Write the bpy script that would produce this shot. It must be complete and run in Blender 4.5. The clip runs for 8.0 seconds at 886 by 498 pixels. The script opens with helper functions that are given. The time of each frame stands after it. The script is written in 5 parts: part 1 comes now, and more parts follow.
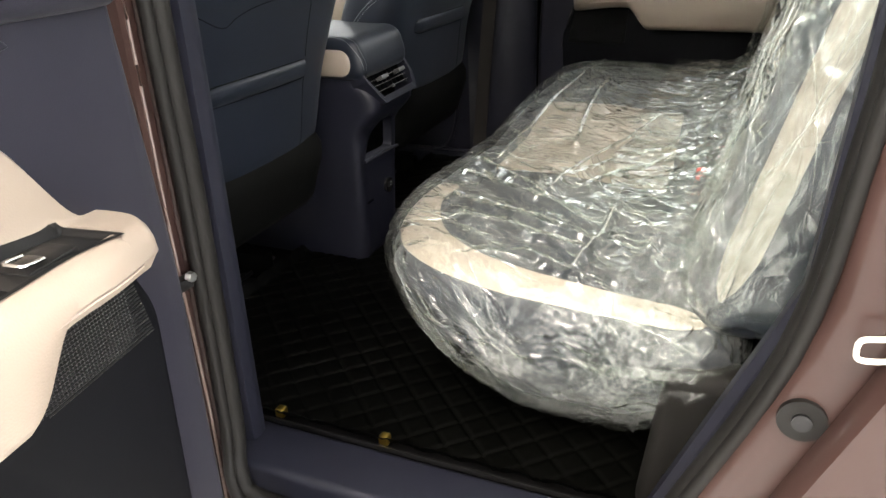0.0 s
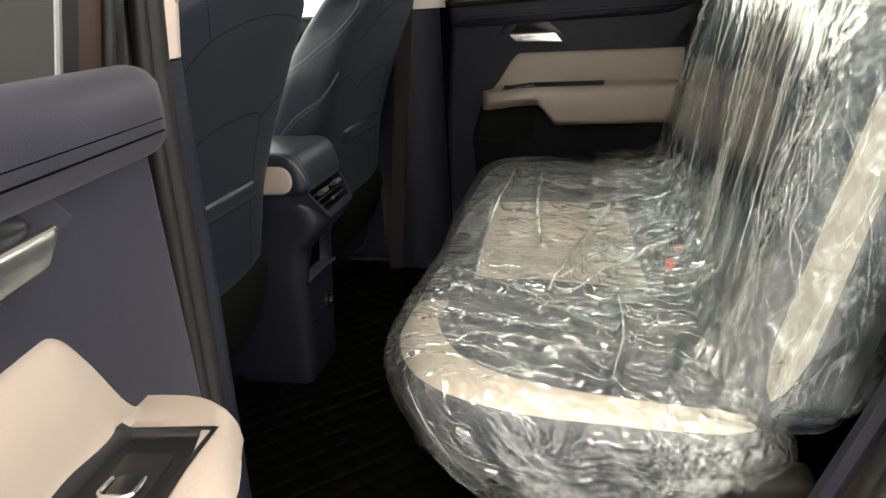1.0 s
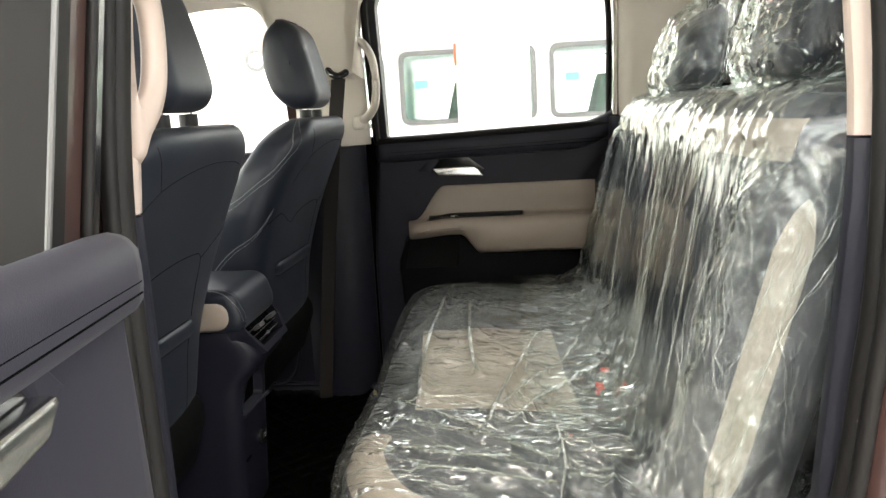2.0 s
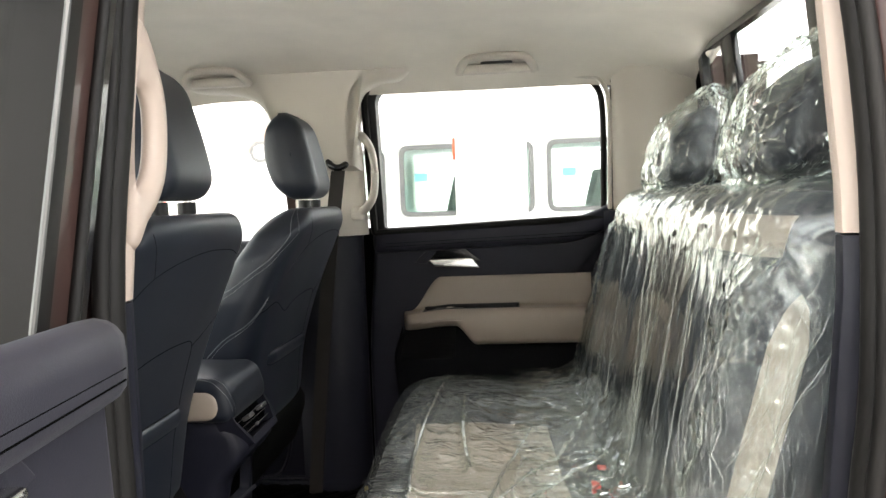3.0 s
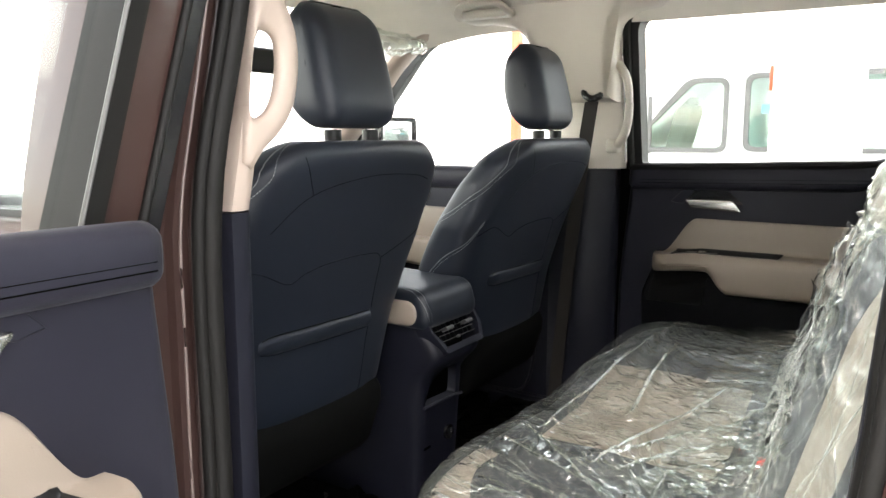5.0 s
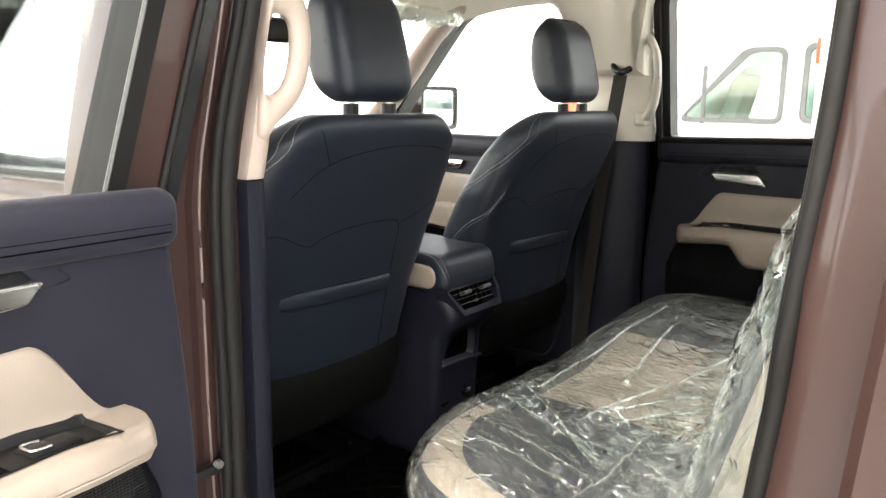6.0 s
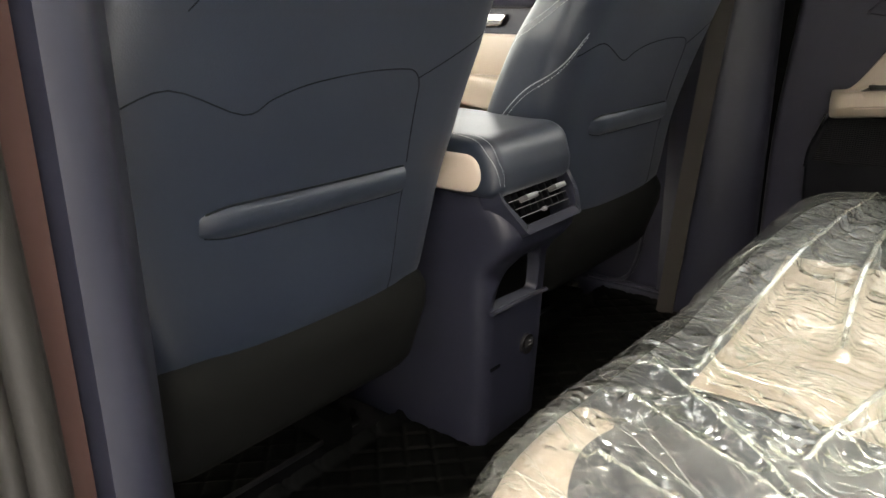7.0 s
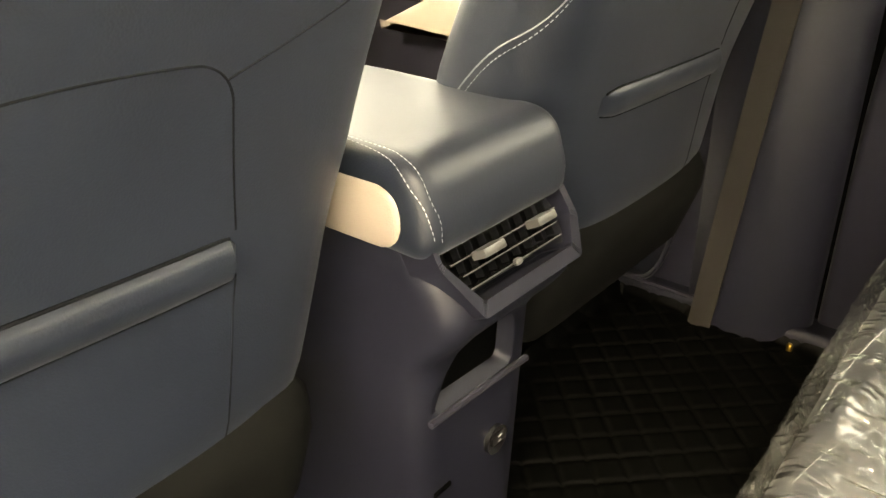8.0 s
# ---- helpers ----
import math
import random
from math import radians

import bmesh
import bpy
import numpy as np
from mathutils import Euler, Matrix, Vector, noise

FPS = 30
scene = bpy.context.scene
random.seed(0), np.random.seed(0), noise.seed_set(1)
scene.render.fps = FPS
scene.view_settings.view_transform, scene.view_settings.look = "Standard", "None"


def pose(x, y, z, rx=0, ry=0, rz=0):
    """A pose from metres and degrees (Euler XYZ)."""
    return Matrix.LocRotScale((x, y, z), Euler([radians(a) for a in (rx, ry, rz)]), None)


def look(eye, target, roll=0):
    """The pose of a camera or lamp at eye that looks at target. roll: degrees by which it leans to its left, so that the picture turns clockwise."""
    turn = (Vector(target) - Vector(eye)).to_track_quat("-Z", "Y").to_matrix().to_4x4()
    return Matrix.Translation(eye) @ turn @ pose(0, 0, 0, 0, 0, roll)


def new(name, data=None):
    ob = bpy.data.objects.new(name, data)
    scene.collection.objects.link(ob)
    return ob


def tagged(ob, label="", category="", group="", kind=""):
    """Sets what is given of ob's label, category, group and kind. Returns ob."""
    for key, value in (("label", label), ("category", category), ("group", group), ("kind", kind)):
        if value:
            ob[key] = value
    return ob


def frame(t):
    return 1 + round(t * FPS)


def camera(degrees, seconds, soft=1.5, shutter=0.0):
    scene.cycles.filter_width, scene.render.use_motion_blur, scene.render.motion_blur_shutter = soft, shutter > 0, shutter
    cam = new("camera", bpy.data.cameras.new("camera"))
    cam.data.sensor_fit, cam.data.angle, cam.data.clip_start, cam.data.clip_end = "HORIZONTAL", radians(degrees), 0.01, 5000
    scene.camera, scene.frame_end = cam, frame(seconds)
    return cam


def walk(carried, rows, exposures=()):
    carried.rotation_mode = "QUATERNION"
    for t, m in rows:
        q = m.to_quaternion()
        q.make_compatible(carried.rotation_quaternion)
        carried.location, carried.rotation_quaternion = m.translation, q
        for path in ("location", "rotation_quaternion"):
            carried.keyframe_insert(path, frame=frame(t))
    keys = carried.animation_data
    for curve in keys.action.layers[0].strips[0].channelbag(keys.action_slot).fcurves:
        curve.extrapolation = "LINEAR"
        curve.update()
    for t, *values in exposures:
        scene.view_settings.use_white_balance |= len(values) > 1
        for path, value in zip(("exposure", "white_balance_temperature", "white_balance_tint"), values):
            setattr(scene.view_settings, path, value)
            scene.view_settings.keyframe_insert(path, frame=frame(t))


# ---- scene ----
cam = camera(60.0, 8.0)
PATH = [
    (0, (0.464, -0.758, 1.488), (-0.285, 0.895, 0.648), -2.3),
    (0.5, (0.304, -0.749, 1.506), (-0.241, 1.031, 0.774), -2.6),
    (1, (0.212, -0.746, 1.52), (-0.183, 1.105, 0.873), -3.3),
    (1.5, (0.186, -0.78, 1.541), (-0.083, 1.12, 0.979), -3.5),
    (2, (0.178, -0.796, 1.565), (0.006, 1.162, 1.2), -3.1),
    (3.5, (0.204, -0.79, 1.562), (0.029, 1.199, 1.453), -1.7),
    (4, (0.282, -0.711, 1.549), (-0.246, 1.211, 1.39), -1.3),
    (4.5, (0.43, -0.691, 1.556), (-0.452, 1.089, 1.319), -0.6),
    (6, (0.701, -0.716, 1.592), (-0.485, 0.847, 1.2), 0.8),
    (6.5, (0.552, -0.553, 1.485), (-0.65, 0.975, 1.017), 0.3),
    (7, (0.245, -0.187, 1.411), (-0.945, 1.292, 0.782), -0.7),
    (7.5, (0.056, 0.14, 1.417), (-1.109, 1.554, 0.615), -1.4),
    (8, (-0.003, 0.299, 1.421), (-1.168, 1.664, 0.538), -1.1),
]
EXPOSURES = [(0, 3.90, 7600, 11), (1, 3.62, 7700, 11), (2, 3.55, 7500, 11), (3.5, 3.38, 7300, 11), (4.0, 3.42, 7250, 11), (4.5, 3.56, 7200, 11), (6.0, 3.76, 7500, 11), (6.5, 3.92, 7600, 10.5), (7.0, 4.68, 8100, 11), (7.5, 5.7, 10600, 9), (8, 5.62, 11600, 8)]
walk(cam, [(t, look(eye, target, roll)) for t, eye, target, roll in PATH], EXPOSURES)

# ---- light: bright overcast day in front of the hall ----
world = bpy.data.worlds.new("sky")
scene.world = world
world.use_nodes = True
wn, wl = world.node_tree.nodes, world.node_tree.links
sky = wn.new("ShaderNodeTexSky")
sky.sky_type, sky.sun_disc = "NISHITA", False
sky.sun_elevation, sky.sun_rotation = radians(48), radians(176)
pale = wn.new("ShaderNodeHueSaturation")
pale.inputs["Saturation"].default_value = 0.35
wl.new(sky.outputs[0], pale.inputs["Color"])
wl.new(pale.outputs[0], wn["Background"].inputs["Color"])
wn["Background"].inputs["Strength"].default_value = 0.15

sun = new("sun", bpy.data.lights.new("sun", "SUN"))
sun.data.energy, sun.data.angle, sun.data.color = 0.16, radians(40), (1.0, 0.95, 0.88)
sun.matrix_world = look((0.12, -1.75, 1.95), (0.0, 0.0, 0.0))


# ---- materials ----
def node_mat(name):
    m = bpy.data.materials.new(name)
    m.use_nodes = True
    return m, m.node_tree.nodes, m.node_tree.links, m.node_tree.nodes["Principled BSDF"]


def surface(name, colour, rough=0.5, metal=0.0, vary=0.12, scale=6.0, grain=900.0, bump=0.15, grain_kind="noise", coat=0.0, sheen=0.0, spec=0.5, depth=0.0004):
    """Procedural surface: tone drifts at a large and a small scale, fine relief from grain."""
    m, n, l, p = node_mat(name)
    co = n.new("ShaderNodeTexCoord")
    big = n.new("ShaderNodeTexNoise")
    big.inputs["Scale"].default_value, big.inputs["Detail"].default_value = scale, 6
    l.new(co.outputs["Object"], big.inputs["Vector"])
    ramp = n.new("ShaderNodeMapRange")
    ramp.inputs["From Min"].default_value, ramp.inputs["From Max"].default_value = 0.3, 0.7
    ramp.inputs["To Min"].default_value, ramp.inputs["To Max"].default_value = 1 - vary, 1 + vary
    l.new(big.outputs["Fac"], ramp.inputs["Value"])
    mul = n.new("ShaderNodeMix")
    mul.data_type, mul.blend_type = "RGBA", "MULTIPLY"
    mul.inputs["Factor"].default_value = 1.0
    mul.inputs["A"].default_value = (*colour, 1)
    l.new(ramp.outputs["Result"], mul.inputs["B"])
    l.new(mul.outputs["Result"], p.inputs["Base Color"])
    if grain_kind == "cells":
        fine = n.new("ShaderNodeTexVoronoi")
        fine.inputs["Scale"].default_value = grain
        out = fine.outputs["Distance"]
    else:
        fine = n.new("ShaderNodeTexNoise")
        fine.inputs["Scale"].default_value, fine.inputs["Detail"].default_value = grain, 3
        out = fine.outputs["Fac"]
    l.new(co.outputs["Object"], fine.inputs["Vector"])
    b = n.new("ShaderNodeBump")
    b.inputs["Strength"].default_value, b.inputs["Distance"].default_value = bump, depth
    l.new(out, b.inputs["Height"])
    l.new(b.outputs["Normal"], p.inputs["Normal"])
    rr = n.new("ShaderNodeMapRange")
    rr.inputs["To Min"].default_value, rr.inputs["To Max"].default_value = rough - 0.07, rough + 0.07
    l.new(big.outputs["Fac"], rr.inputs["Value"])
    l.new(rr.outputs["Result"], p.inputs["Roughness"])
    p.inputs["Metallic"].default_value = metal
    p.inputs["Coat Weight"].default_value = coat
    p.inputs["Coat Roughness"].default_value = 0.04
    p.inputs["Sheen Weight"].default_value = sheen
    p.inputs["Specular IOR Level"].default_value = spec
    return m


NAVY_LEATHER = surface("navy_leather", (0.0054, 0.0085, 0.0156), 0.45, sheen=0.03, spec=0.44, grain=520, grain_kind="cells", bump=0.14, depth=0.0006)
NAVY_PLASTIC = surface("navy_plastic", (0.0080, 0.0086, 0.0150), 0.50, grain=1500, bump=0.2, spec=0.28)
NAVY_SOFT = surface("navy_soft_trim", (0.0096, 0.0094, 0.0170), 0.52, grain=700, grain_kind="cells", bump=0.25, sheen=0.05, spec=0.28)
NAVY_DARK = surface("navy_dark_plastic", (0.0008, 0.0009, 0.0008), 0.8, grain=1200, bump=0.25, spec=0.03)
BEIGE_LEATHER = surface("beige_leather", (0.275, 0.226, 0.186), 0.45, vary=0.05, grain=450, grain_kind="cells", bump=0.3, depth=0.0005)
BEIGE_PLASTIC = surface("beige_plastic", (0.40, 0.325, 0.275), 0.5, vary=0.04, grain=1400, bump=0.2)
HEADLINER = surface("woven_headliner", (0.74, 0.69, 0.61), 0.9, vary=0.05, scale=9, grain=1800, bump=0.5, sheen=0.2)
BLACK_PLASTIC = surface("black_plastic", (0.006, 0.006, 0.0065), 0.42, spec=0.35, grain=1500, bump=0.2)
GLOSS_BLACK = surface("gloss_black", (0.010, 0.010, 0.011), 0.15, bump=0.0)
RUBBER = surface("rubber_seal", (0.0055, 0.005, 0.0045), 0.6, spec=0.22, grain=900, bump=0.3)
MAT_RUBBER = surface("black_mat", (0.0009, 0.0010, 0.0008), 0.5, spec=0.06, vary=0.25, scale=14, grain=500, bump=0.4)
SHROUD = surface("dark_seat_shroud", (0.0026, 0.0027, 0.0024), 0.8, spec=0.10, grain=900, bump=0.4)
# navy plastic darkened: the shade below the armrest is put into the colour
POCKET = surface("shaded_navy_pocket", (0.0022, 0.0024, 0.0036), 0.65, spec=0.10, grain=1400, bump=0.25)
CARPET = surface("black_carpet", (0.0018, 0.0018, 0.002), 0.95, spec=0.1, grain=700, bump=0.8, depth=0.002)
CHROME = surface("satin_chrome", (0.72, 0.72, 0.70), 0.22, metal=1.0, vary=0.03, bump=0.02)
SATIN = surface("satin_grey_plastic", (0.085, 0.085, 0.083), 0.35, metal=0.4, vary=0.03, bump=0.05)
GOLD = surface("brass_stud", (0.75, 0.52, 0.12), 0.3, metal=1.0, bump=0.1)
PAINT = surface("brown_metallic_paint", (0.036, 0.0195, 0.0170), 0.36, spec=0.2, metal=0.0, vary=0.05, scale=3, grain=3000, bump=0.03, coat=0.2)
EDGE_GLINT = surface("pale_edge_glint", (0.16, 0.115, 0.10), 0.4, vary=0.15, scale=25, bump=0.2)
STEEL = surface("zinc_steel", (0.36, 0.36, 0.35), 0.35, metal=0.9, vary=0.1, scale=30, bump=0.1)
WHITE_PLASTIC = surface("white_plastic", (0.75, 0.75, 0.72), 0.4, vary=0.03)
# also the far pillars' version of BEIGE_PLASTIC, with that side's light in its tone
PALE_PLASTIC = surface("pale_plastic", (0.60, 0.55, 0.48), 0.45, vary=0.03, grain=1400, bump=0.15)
PIPING = surface("grey_piping", (0.16, 0.165, 0.17), 0.45)
STITCH = surface("grey_thread", (0.38, 0.38, 0.38), 0.8)
WEBBING = surface("belt_webbing", (0.010, 0.0072, 0.0052), 0.75, grain=1600, bump=0.6)
RED = surface("red_plastic", (0.75, 0.05, 0.03), 0.4)
WHITE_PAINT = surface("white_van_paint", (0.80, 0.80, 0.79), 0.3, vary=0.03, scale=2, coat=0.5)
GREY_GASKET = surface("grey_gasket", (0.10, 0.10, 0.10), 0.6)
FLOOR_TILE = surface("pale_floor", (0.84, 0.83, 0.80), 0.35, vary=0.08, scale=1.2, grain=60, bump=0.1)
WALL_WHITE = surface("white_wall", (0.78, 0.77, 0.74), 0.8, vary=0.05, scale=0.8, grain=120)
WALL_GREY = surface("grey_wall", (0.58, 0.575, 0.55), 0.8, vary=0.1, scale=0.8, grain=120)
SEAM = surface("dark_seam", (0.0025, 0.003, 0.004), 0.8, spec=0.1)
FOOT_TRIM = surface("grey_foot_trim", (0.005, 0.0045, 0.004), 0.7, spec=0.2, grain=900)
RED_POST = surface("red_post_paint", (0.65, 0.10, 0.04), 0.5, scale=2)
POSTER_BROWN = surface("printed_brown", (0.30, 0.20, 0.16), 0.6)
TEAL = surface("teal_fabric", (0.10, 0.30, 0.32), 0.7)
GREY_FABRIC = surface("grey_fabric", (0.16, 0.17, 0.16), 0.8)


def schlick(n, l):
    """Gloss that grows towards grazing angles, alike on both faces of a sheet; gives the value and the node that takes a normal."""
    lw = n.new("ShaderNodeLayerWeight")
    lw.inputs["Blend"].default_value = 0.5
    power, scale = n.new("ShaderNodeMath"), n.new("ShaderNodeMath")
    power.operation, scale.operation = "POWER", "MULTIPLY_ADD"
    power.inputs[1].default_value, scale.inputs[1].default_value, scale.inputs[2].default_value = 5.0, 0.96, 0.04
    l.new(lw.outputs["Facing"], power.inputs[0])
    l.new(power.outputs[0], scale.inputs[0])
    return scale.outputs[0], lw


def clear(name, tint, gloss):
    """Thin glass: see-through with a Fresnel gloss."""
    m, n, l, p = node_mat(name)
    n.remove(p)
    tr, gl = n.new("ShaderNodeBsdfTransparent"), n.new("ShaderNodeBsdfGlossy")
    edge, _ = schlick(n, l)
    tr.inputs["Color"].default_value = (*tint, 1)
    gl.inputs["Roughness"].default_value = 0.0
    k = n.new("ShaderNodeMath")
    k.operation, k.use_clamp = "MULTIPLY", True
    k.inputs[1].default_value = gloss
    mix = n.new("ShaderNodeMixShader")
    l.new(edge, k.inputs[0])
    l.new(k.outputs[0], mix.inputs[0])
    l.new(tr.outputs[0], mix.inputs[1])
    l.new(gl.outputs[0], mix.inputs[2])
    l.new(mix.outputs[0], n["Material Output"].inputs["Surface"])
    return m


def film(name, stretch, turn, depth, gloss, haze, rough, sizes, fine, crease, milk_tone):
    """Crumpled clear polythene: creased facets drawn out by stretch, whitened crease lines, a thin milky haze."""
    m, n, l, p = node_mat(name)
    n.remove(p)

    def math_node(op, a, b):
        k = n.new("ShaderNodeMath")
        k.operation = op
        for s, v in zip(k.inputs, (a, b)):
            if isinstance(v, float):
                s.default_value = v
            else:
                l.new(v, s)
        return k.outputs[0]

    co, bend, add = n.new("ShaderNodeTexCoord"), n.new("ShaderNodeTexNoise"), n.new("ShaderNodeVectorMath")
    bend.inputs["Scale"].default_value, bend.inputs["Detail"].default_value = 7, 3
    l.new(co.outputs["Object"], bend.inputs["Vector"])
    shift = n.new("ShaderNodeVectorMath")
    shift.operation = "SCALE"
    shift.inputs["Scale"].default_value = 0.11
    l.new(bend.outputs["Color"], shift.inputs[0])
    l.new(co.outputs["Object"], add.inputs[0])
    l.new(shift.outputs[0], add.inputs[1])
    spin, grow = n.new("ShaderNodeMapping"), n.new("ShaderNodeMapping")
    spin.inputs["Rotation"].default_value = [radians(a) for a in turn]
    grow.inputs["Scale"].default_value = stretch
    l.new(add.outputs[0], spin.inputs["Vector"])
    l.new(spin.outputs[0], grow.inputs["Vector"])

    def fold(scale, detail):
        """Distance from wandering fold lines: 0 on the crest, growing evenly to both sides."""
        v = n.new("ShaderNodeTexNoise")
        v.inputs["Scale"].default_value, v.inputs["Detail"].default_value, v.inputs["Roughness"].default_value = scale, detail, 0.45
        l.new(grow.outputs[0], v.inputs["Vector"])
        return math_node("ABSOLUTE", math_node("SUBTRACT", math_node("MULTIPLY", v.outputs["Fac"], 2.0), 1.0), 0.0)

    wide, mid, small = fold(sizes[0], 1.0), fold(sizes[1], 1.0), fold(sizes[2], 0.0)
    height = math_node("MULTIPLY", math_node("ADD", math_node("MULTIPLY", wide, 1.5), math_node("ADD", math_node("MULTIPLY", mid, fine), math_node("MULTIPLY", small, fine * 0.35))), -1.0)
    bump = n.new("ShaderNodeBump")
    bump.inputs["Strength"].default_value, bump.inputs["Distance"].default_value = 1.0, depth
    l.new(height, bump.inputs["Height"])
    lobes, soft, sharp = n.new("ShaderNodeMixShader"), n.new("ShaderNodeBsdfGlossy"), n.new("ShaderNodeBsdfGlossy")
    sharp.inputs["Roughness"].default_value, soft.inputs["Roughness"].default_value = rough, rough * 3.0
    lobes.inputs[0].default_value = 0.35
    for s in (sharp, soft):
        s.inputs["Color"].default_value = (0.96, 0.98, 0.94, 1)
    l.new(sharp.outputs[0], lobes.inputs[1])
    l.new(soft.outputs[0], lobes.inputs[2])
    edge, facing = schlick(n, l)
    for s in (sharp, soft, facing):
        l.new(bump.outputs["Normal"], s.inputs["Normal"])
    shine = math_node("MINIMUM", math_node("MULTIPLY", edge, float(gloss)), 0.85)
    # whitened creases, thicker where the cells' borders run, over a drifting haze
    line = n.new("ShaderNodeMapRange")
    line.inputs["From Min"].default_value, line.inputs["From Max"].default_value = 0.0, 0.035
    line.inputs["To Min"].default_value, line.inputs["To Max"].default_value = 1.0, 0.0
    l.new(mid, line.inputs["Value"])
    drift = n.new("ShaderNodeMapRange")
    drift.inputs["From Min"].default_value, drift.inputs["From Max"].default_value = 0.35, 0.65
    drift.inputs["To Min"].default_value, drift.inputs["To Max"].default_value = 0.5, 1.5
    l.new(bend.outputs["Fac"], drift.inputs["Value"])
    milk = math_node("MULTIPLY", math_node("ADD", math_node("MULTIPLY", line.outputs["Result"], float(crease)), float(haze)), drift.outputs["Result"])
    tr, df, tl = n.new("ShaderNodeBsdfTransparent"), n.new("ShaderNodeBsdfDiffuse"), n.new("ShaderNodeBsdfTranslucent")
    tr.inputs["Color"].default_value = (0.94, 0.965, 0.95, 1)
    for s in (df, tl):
        s.inputs["Color"].default_value = (*milk_tone, 1)
    both, body, mix = n.new("ShaderNodeMixShader"), n.new("ShaderNodeMixShader"), n.new("ShaderNodeMixShader")
    both.inputs[0].default_value = 0.35
    l.new(df.outputs[0], both.inputs[1])
    l.new(tl.outputs[0], both.inputs[2])
    l.new(milk, body.inputs[0])
    l.new(tr.outputs[0], body.inputs[1])
    l.new(both.outputs[0], body.inputs[2])
    l.new(shine, mix.inputs[0])
    l.new(body.outputs[0], mix.inputs[1])
    l.new(lobes.outputs[0], mix.inputs[2])
    l.new(mix.outputs[0], n["Material Output"].inputs["Surface"])
    return m


GLASS = clear("window_glass", (0.93, 0.95, 0.94), 1.0)
VAN_GLASS = clear("van_glass", (0.70, 0.80, 0.77), 1.2)
# the seat films' milk also paints in reflected pale sky, bluest on the backrest
FILM = film("crumpled_clear_film", (0.38, 1.0, 0.8), (0, 0, 18), 0.0230, 1.5, 0.055, 0.035, (7, 22, 75), 0.65, 0.06, (0.80, 0.83, 0.80))
FILM_LONG = film("drawn_clear_film", (1.0, 1.0, 0.12), (19, -15, 0), 0.0065, 1.8, 0.060, 0.06, (4, 12, 45), 0.45, 0.02, (0.68, 0.80, 0.86))
CREASE = film("whitened_film_crease", (1.0, 1.0, 1.0), (0, 0, 0), 0.0005, 2.0, 0.13, 0.08, (9, 30, 90), 0.1, 0.0, (0.84, 0.87, 0.84))
FILM_EDGE = film("gathered_clear_film", (1.0, 1.0, 0.35), (0, -60, 0), 0.0170, 1.2, 0.045, 0.035, (7, 19, 60), 0.55, 0.05, (0.78, 0.82, 0.80))
FILM_DRAPE = film("loose_draped_film", (1.0, 1.0, 0.3), (0, -15, 0), 0.0200, 1.2, 0.045, 0.035, (8, 22, 70), 0.60, 0.04, (0.80, 0.80, 0.80))
FILM_BAG = film("bag_film", (1.0, 0.8, 0.6), (20, 0, 0), 0.0220, 1.3, 0.035, 0.035, (12, 36, 100), 0.70, 0.06, (0.78, 0.83, 0.82))


# ---- mesh tools ----
from mathutils.bvhtree import BVHTree

MID = 0.85  # the vehicle's middle plane, across


def obj(name, bm, mat, parent=None, label="", sharp=40, smooth=True):
    me = bpy.data.meshes.new(name)
    bm.normal_update()
    for f in bm.faces:
        f.smooth = smooth
    bm.to_mesh(me)
    bm.free()
    if smooth:
        me.set_sharp_from_angle(angle=radians(sharp))
    me.materials.append(mat)
    ob = new(name, me)
    if parent is not None:
        ob.parent = parent
    if label:
        ob["label"] = label
    return ob


def part(name, bm, mat, parent, label="", **kw):
    return obj(name, bm, mat, parent, label, **kw)


def thing(name, label, category, group="", at=(0, 0, 0)):
    e = new(name)
    e.empty_display_size = 0.05
    e.location = at
    return tagged(e, label, category, group)


def setting(ob, label, category=""):
    return tagged(ob, label, category, kind="structure")


def box(lo, hi, bevel=0.0, seg=2):
    bm = bmesh.new()
    bmesh.ops.create_cube(bm, size=1)
    for v in bm.verts:
        v.co = Vector([lo[i] + (v.co[i] + 0.5) * (hi[i] - lo[i]) for i in range(3)])
    if bevel:
        bmesh.ops.bevel(bm, geom=bm.edges[:], offset=bevel, segments=seg, profile=0.5, affect="EDGES")
    return bm


def merge(*bms):
    out = bms[0]
    for b in bms[1:]:
        me = bpy.data.meshes.new("tmp")
        b.to_mesh(me)
        b.free()
        out.from_mesh(me)
        bpy.data.meshes.remove(me)
    return out


def warp(bm, fn):
    for v in bm.verts:
        v.co = fn(v.co)
    return bm


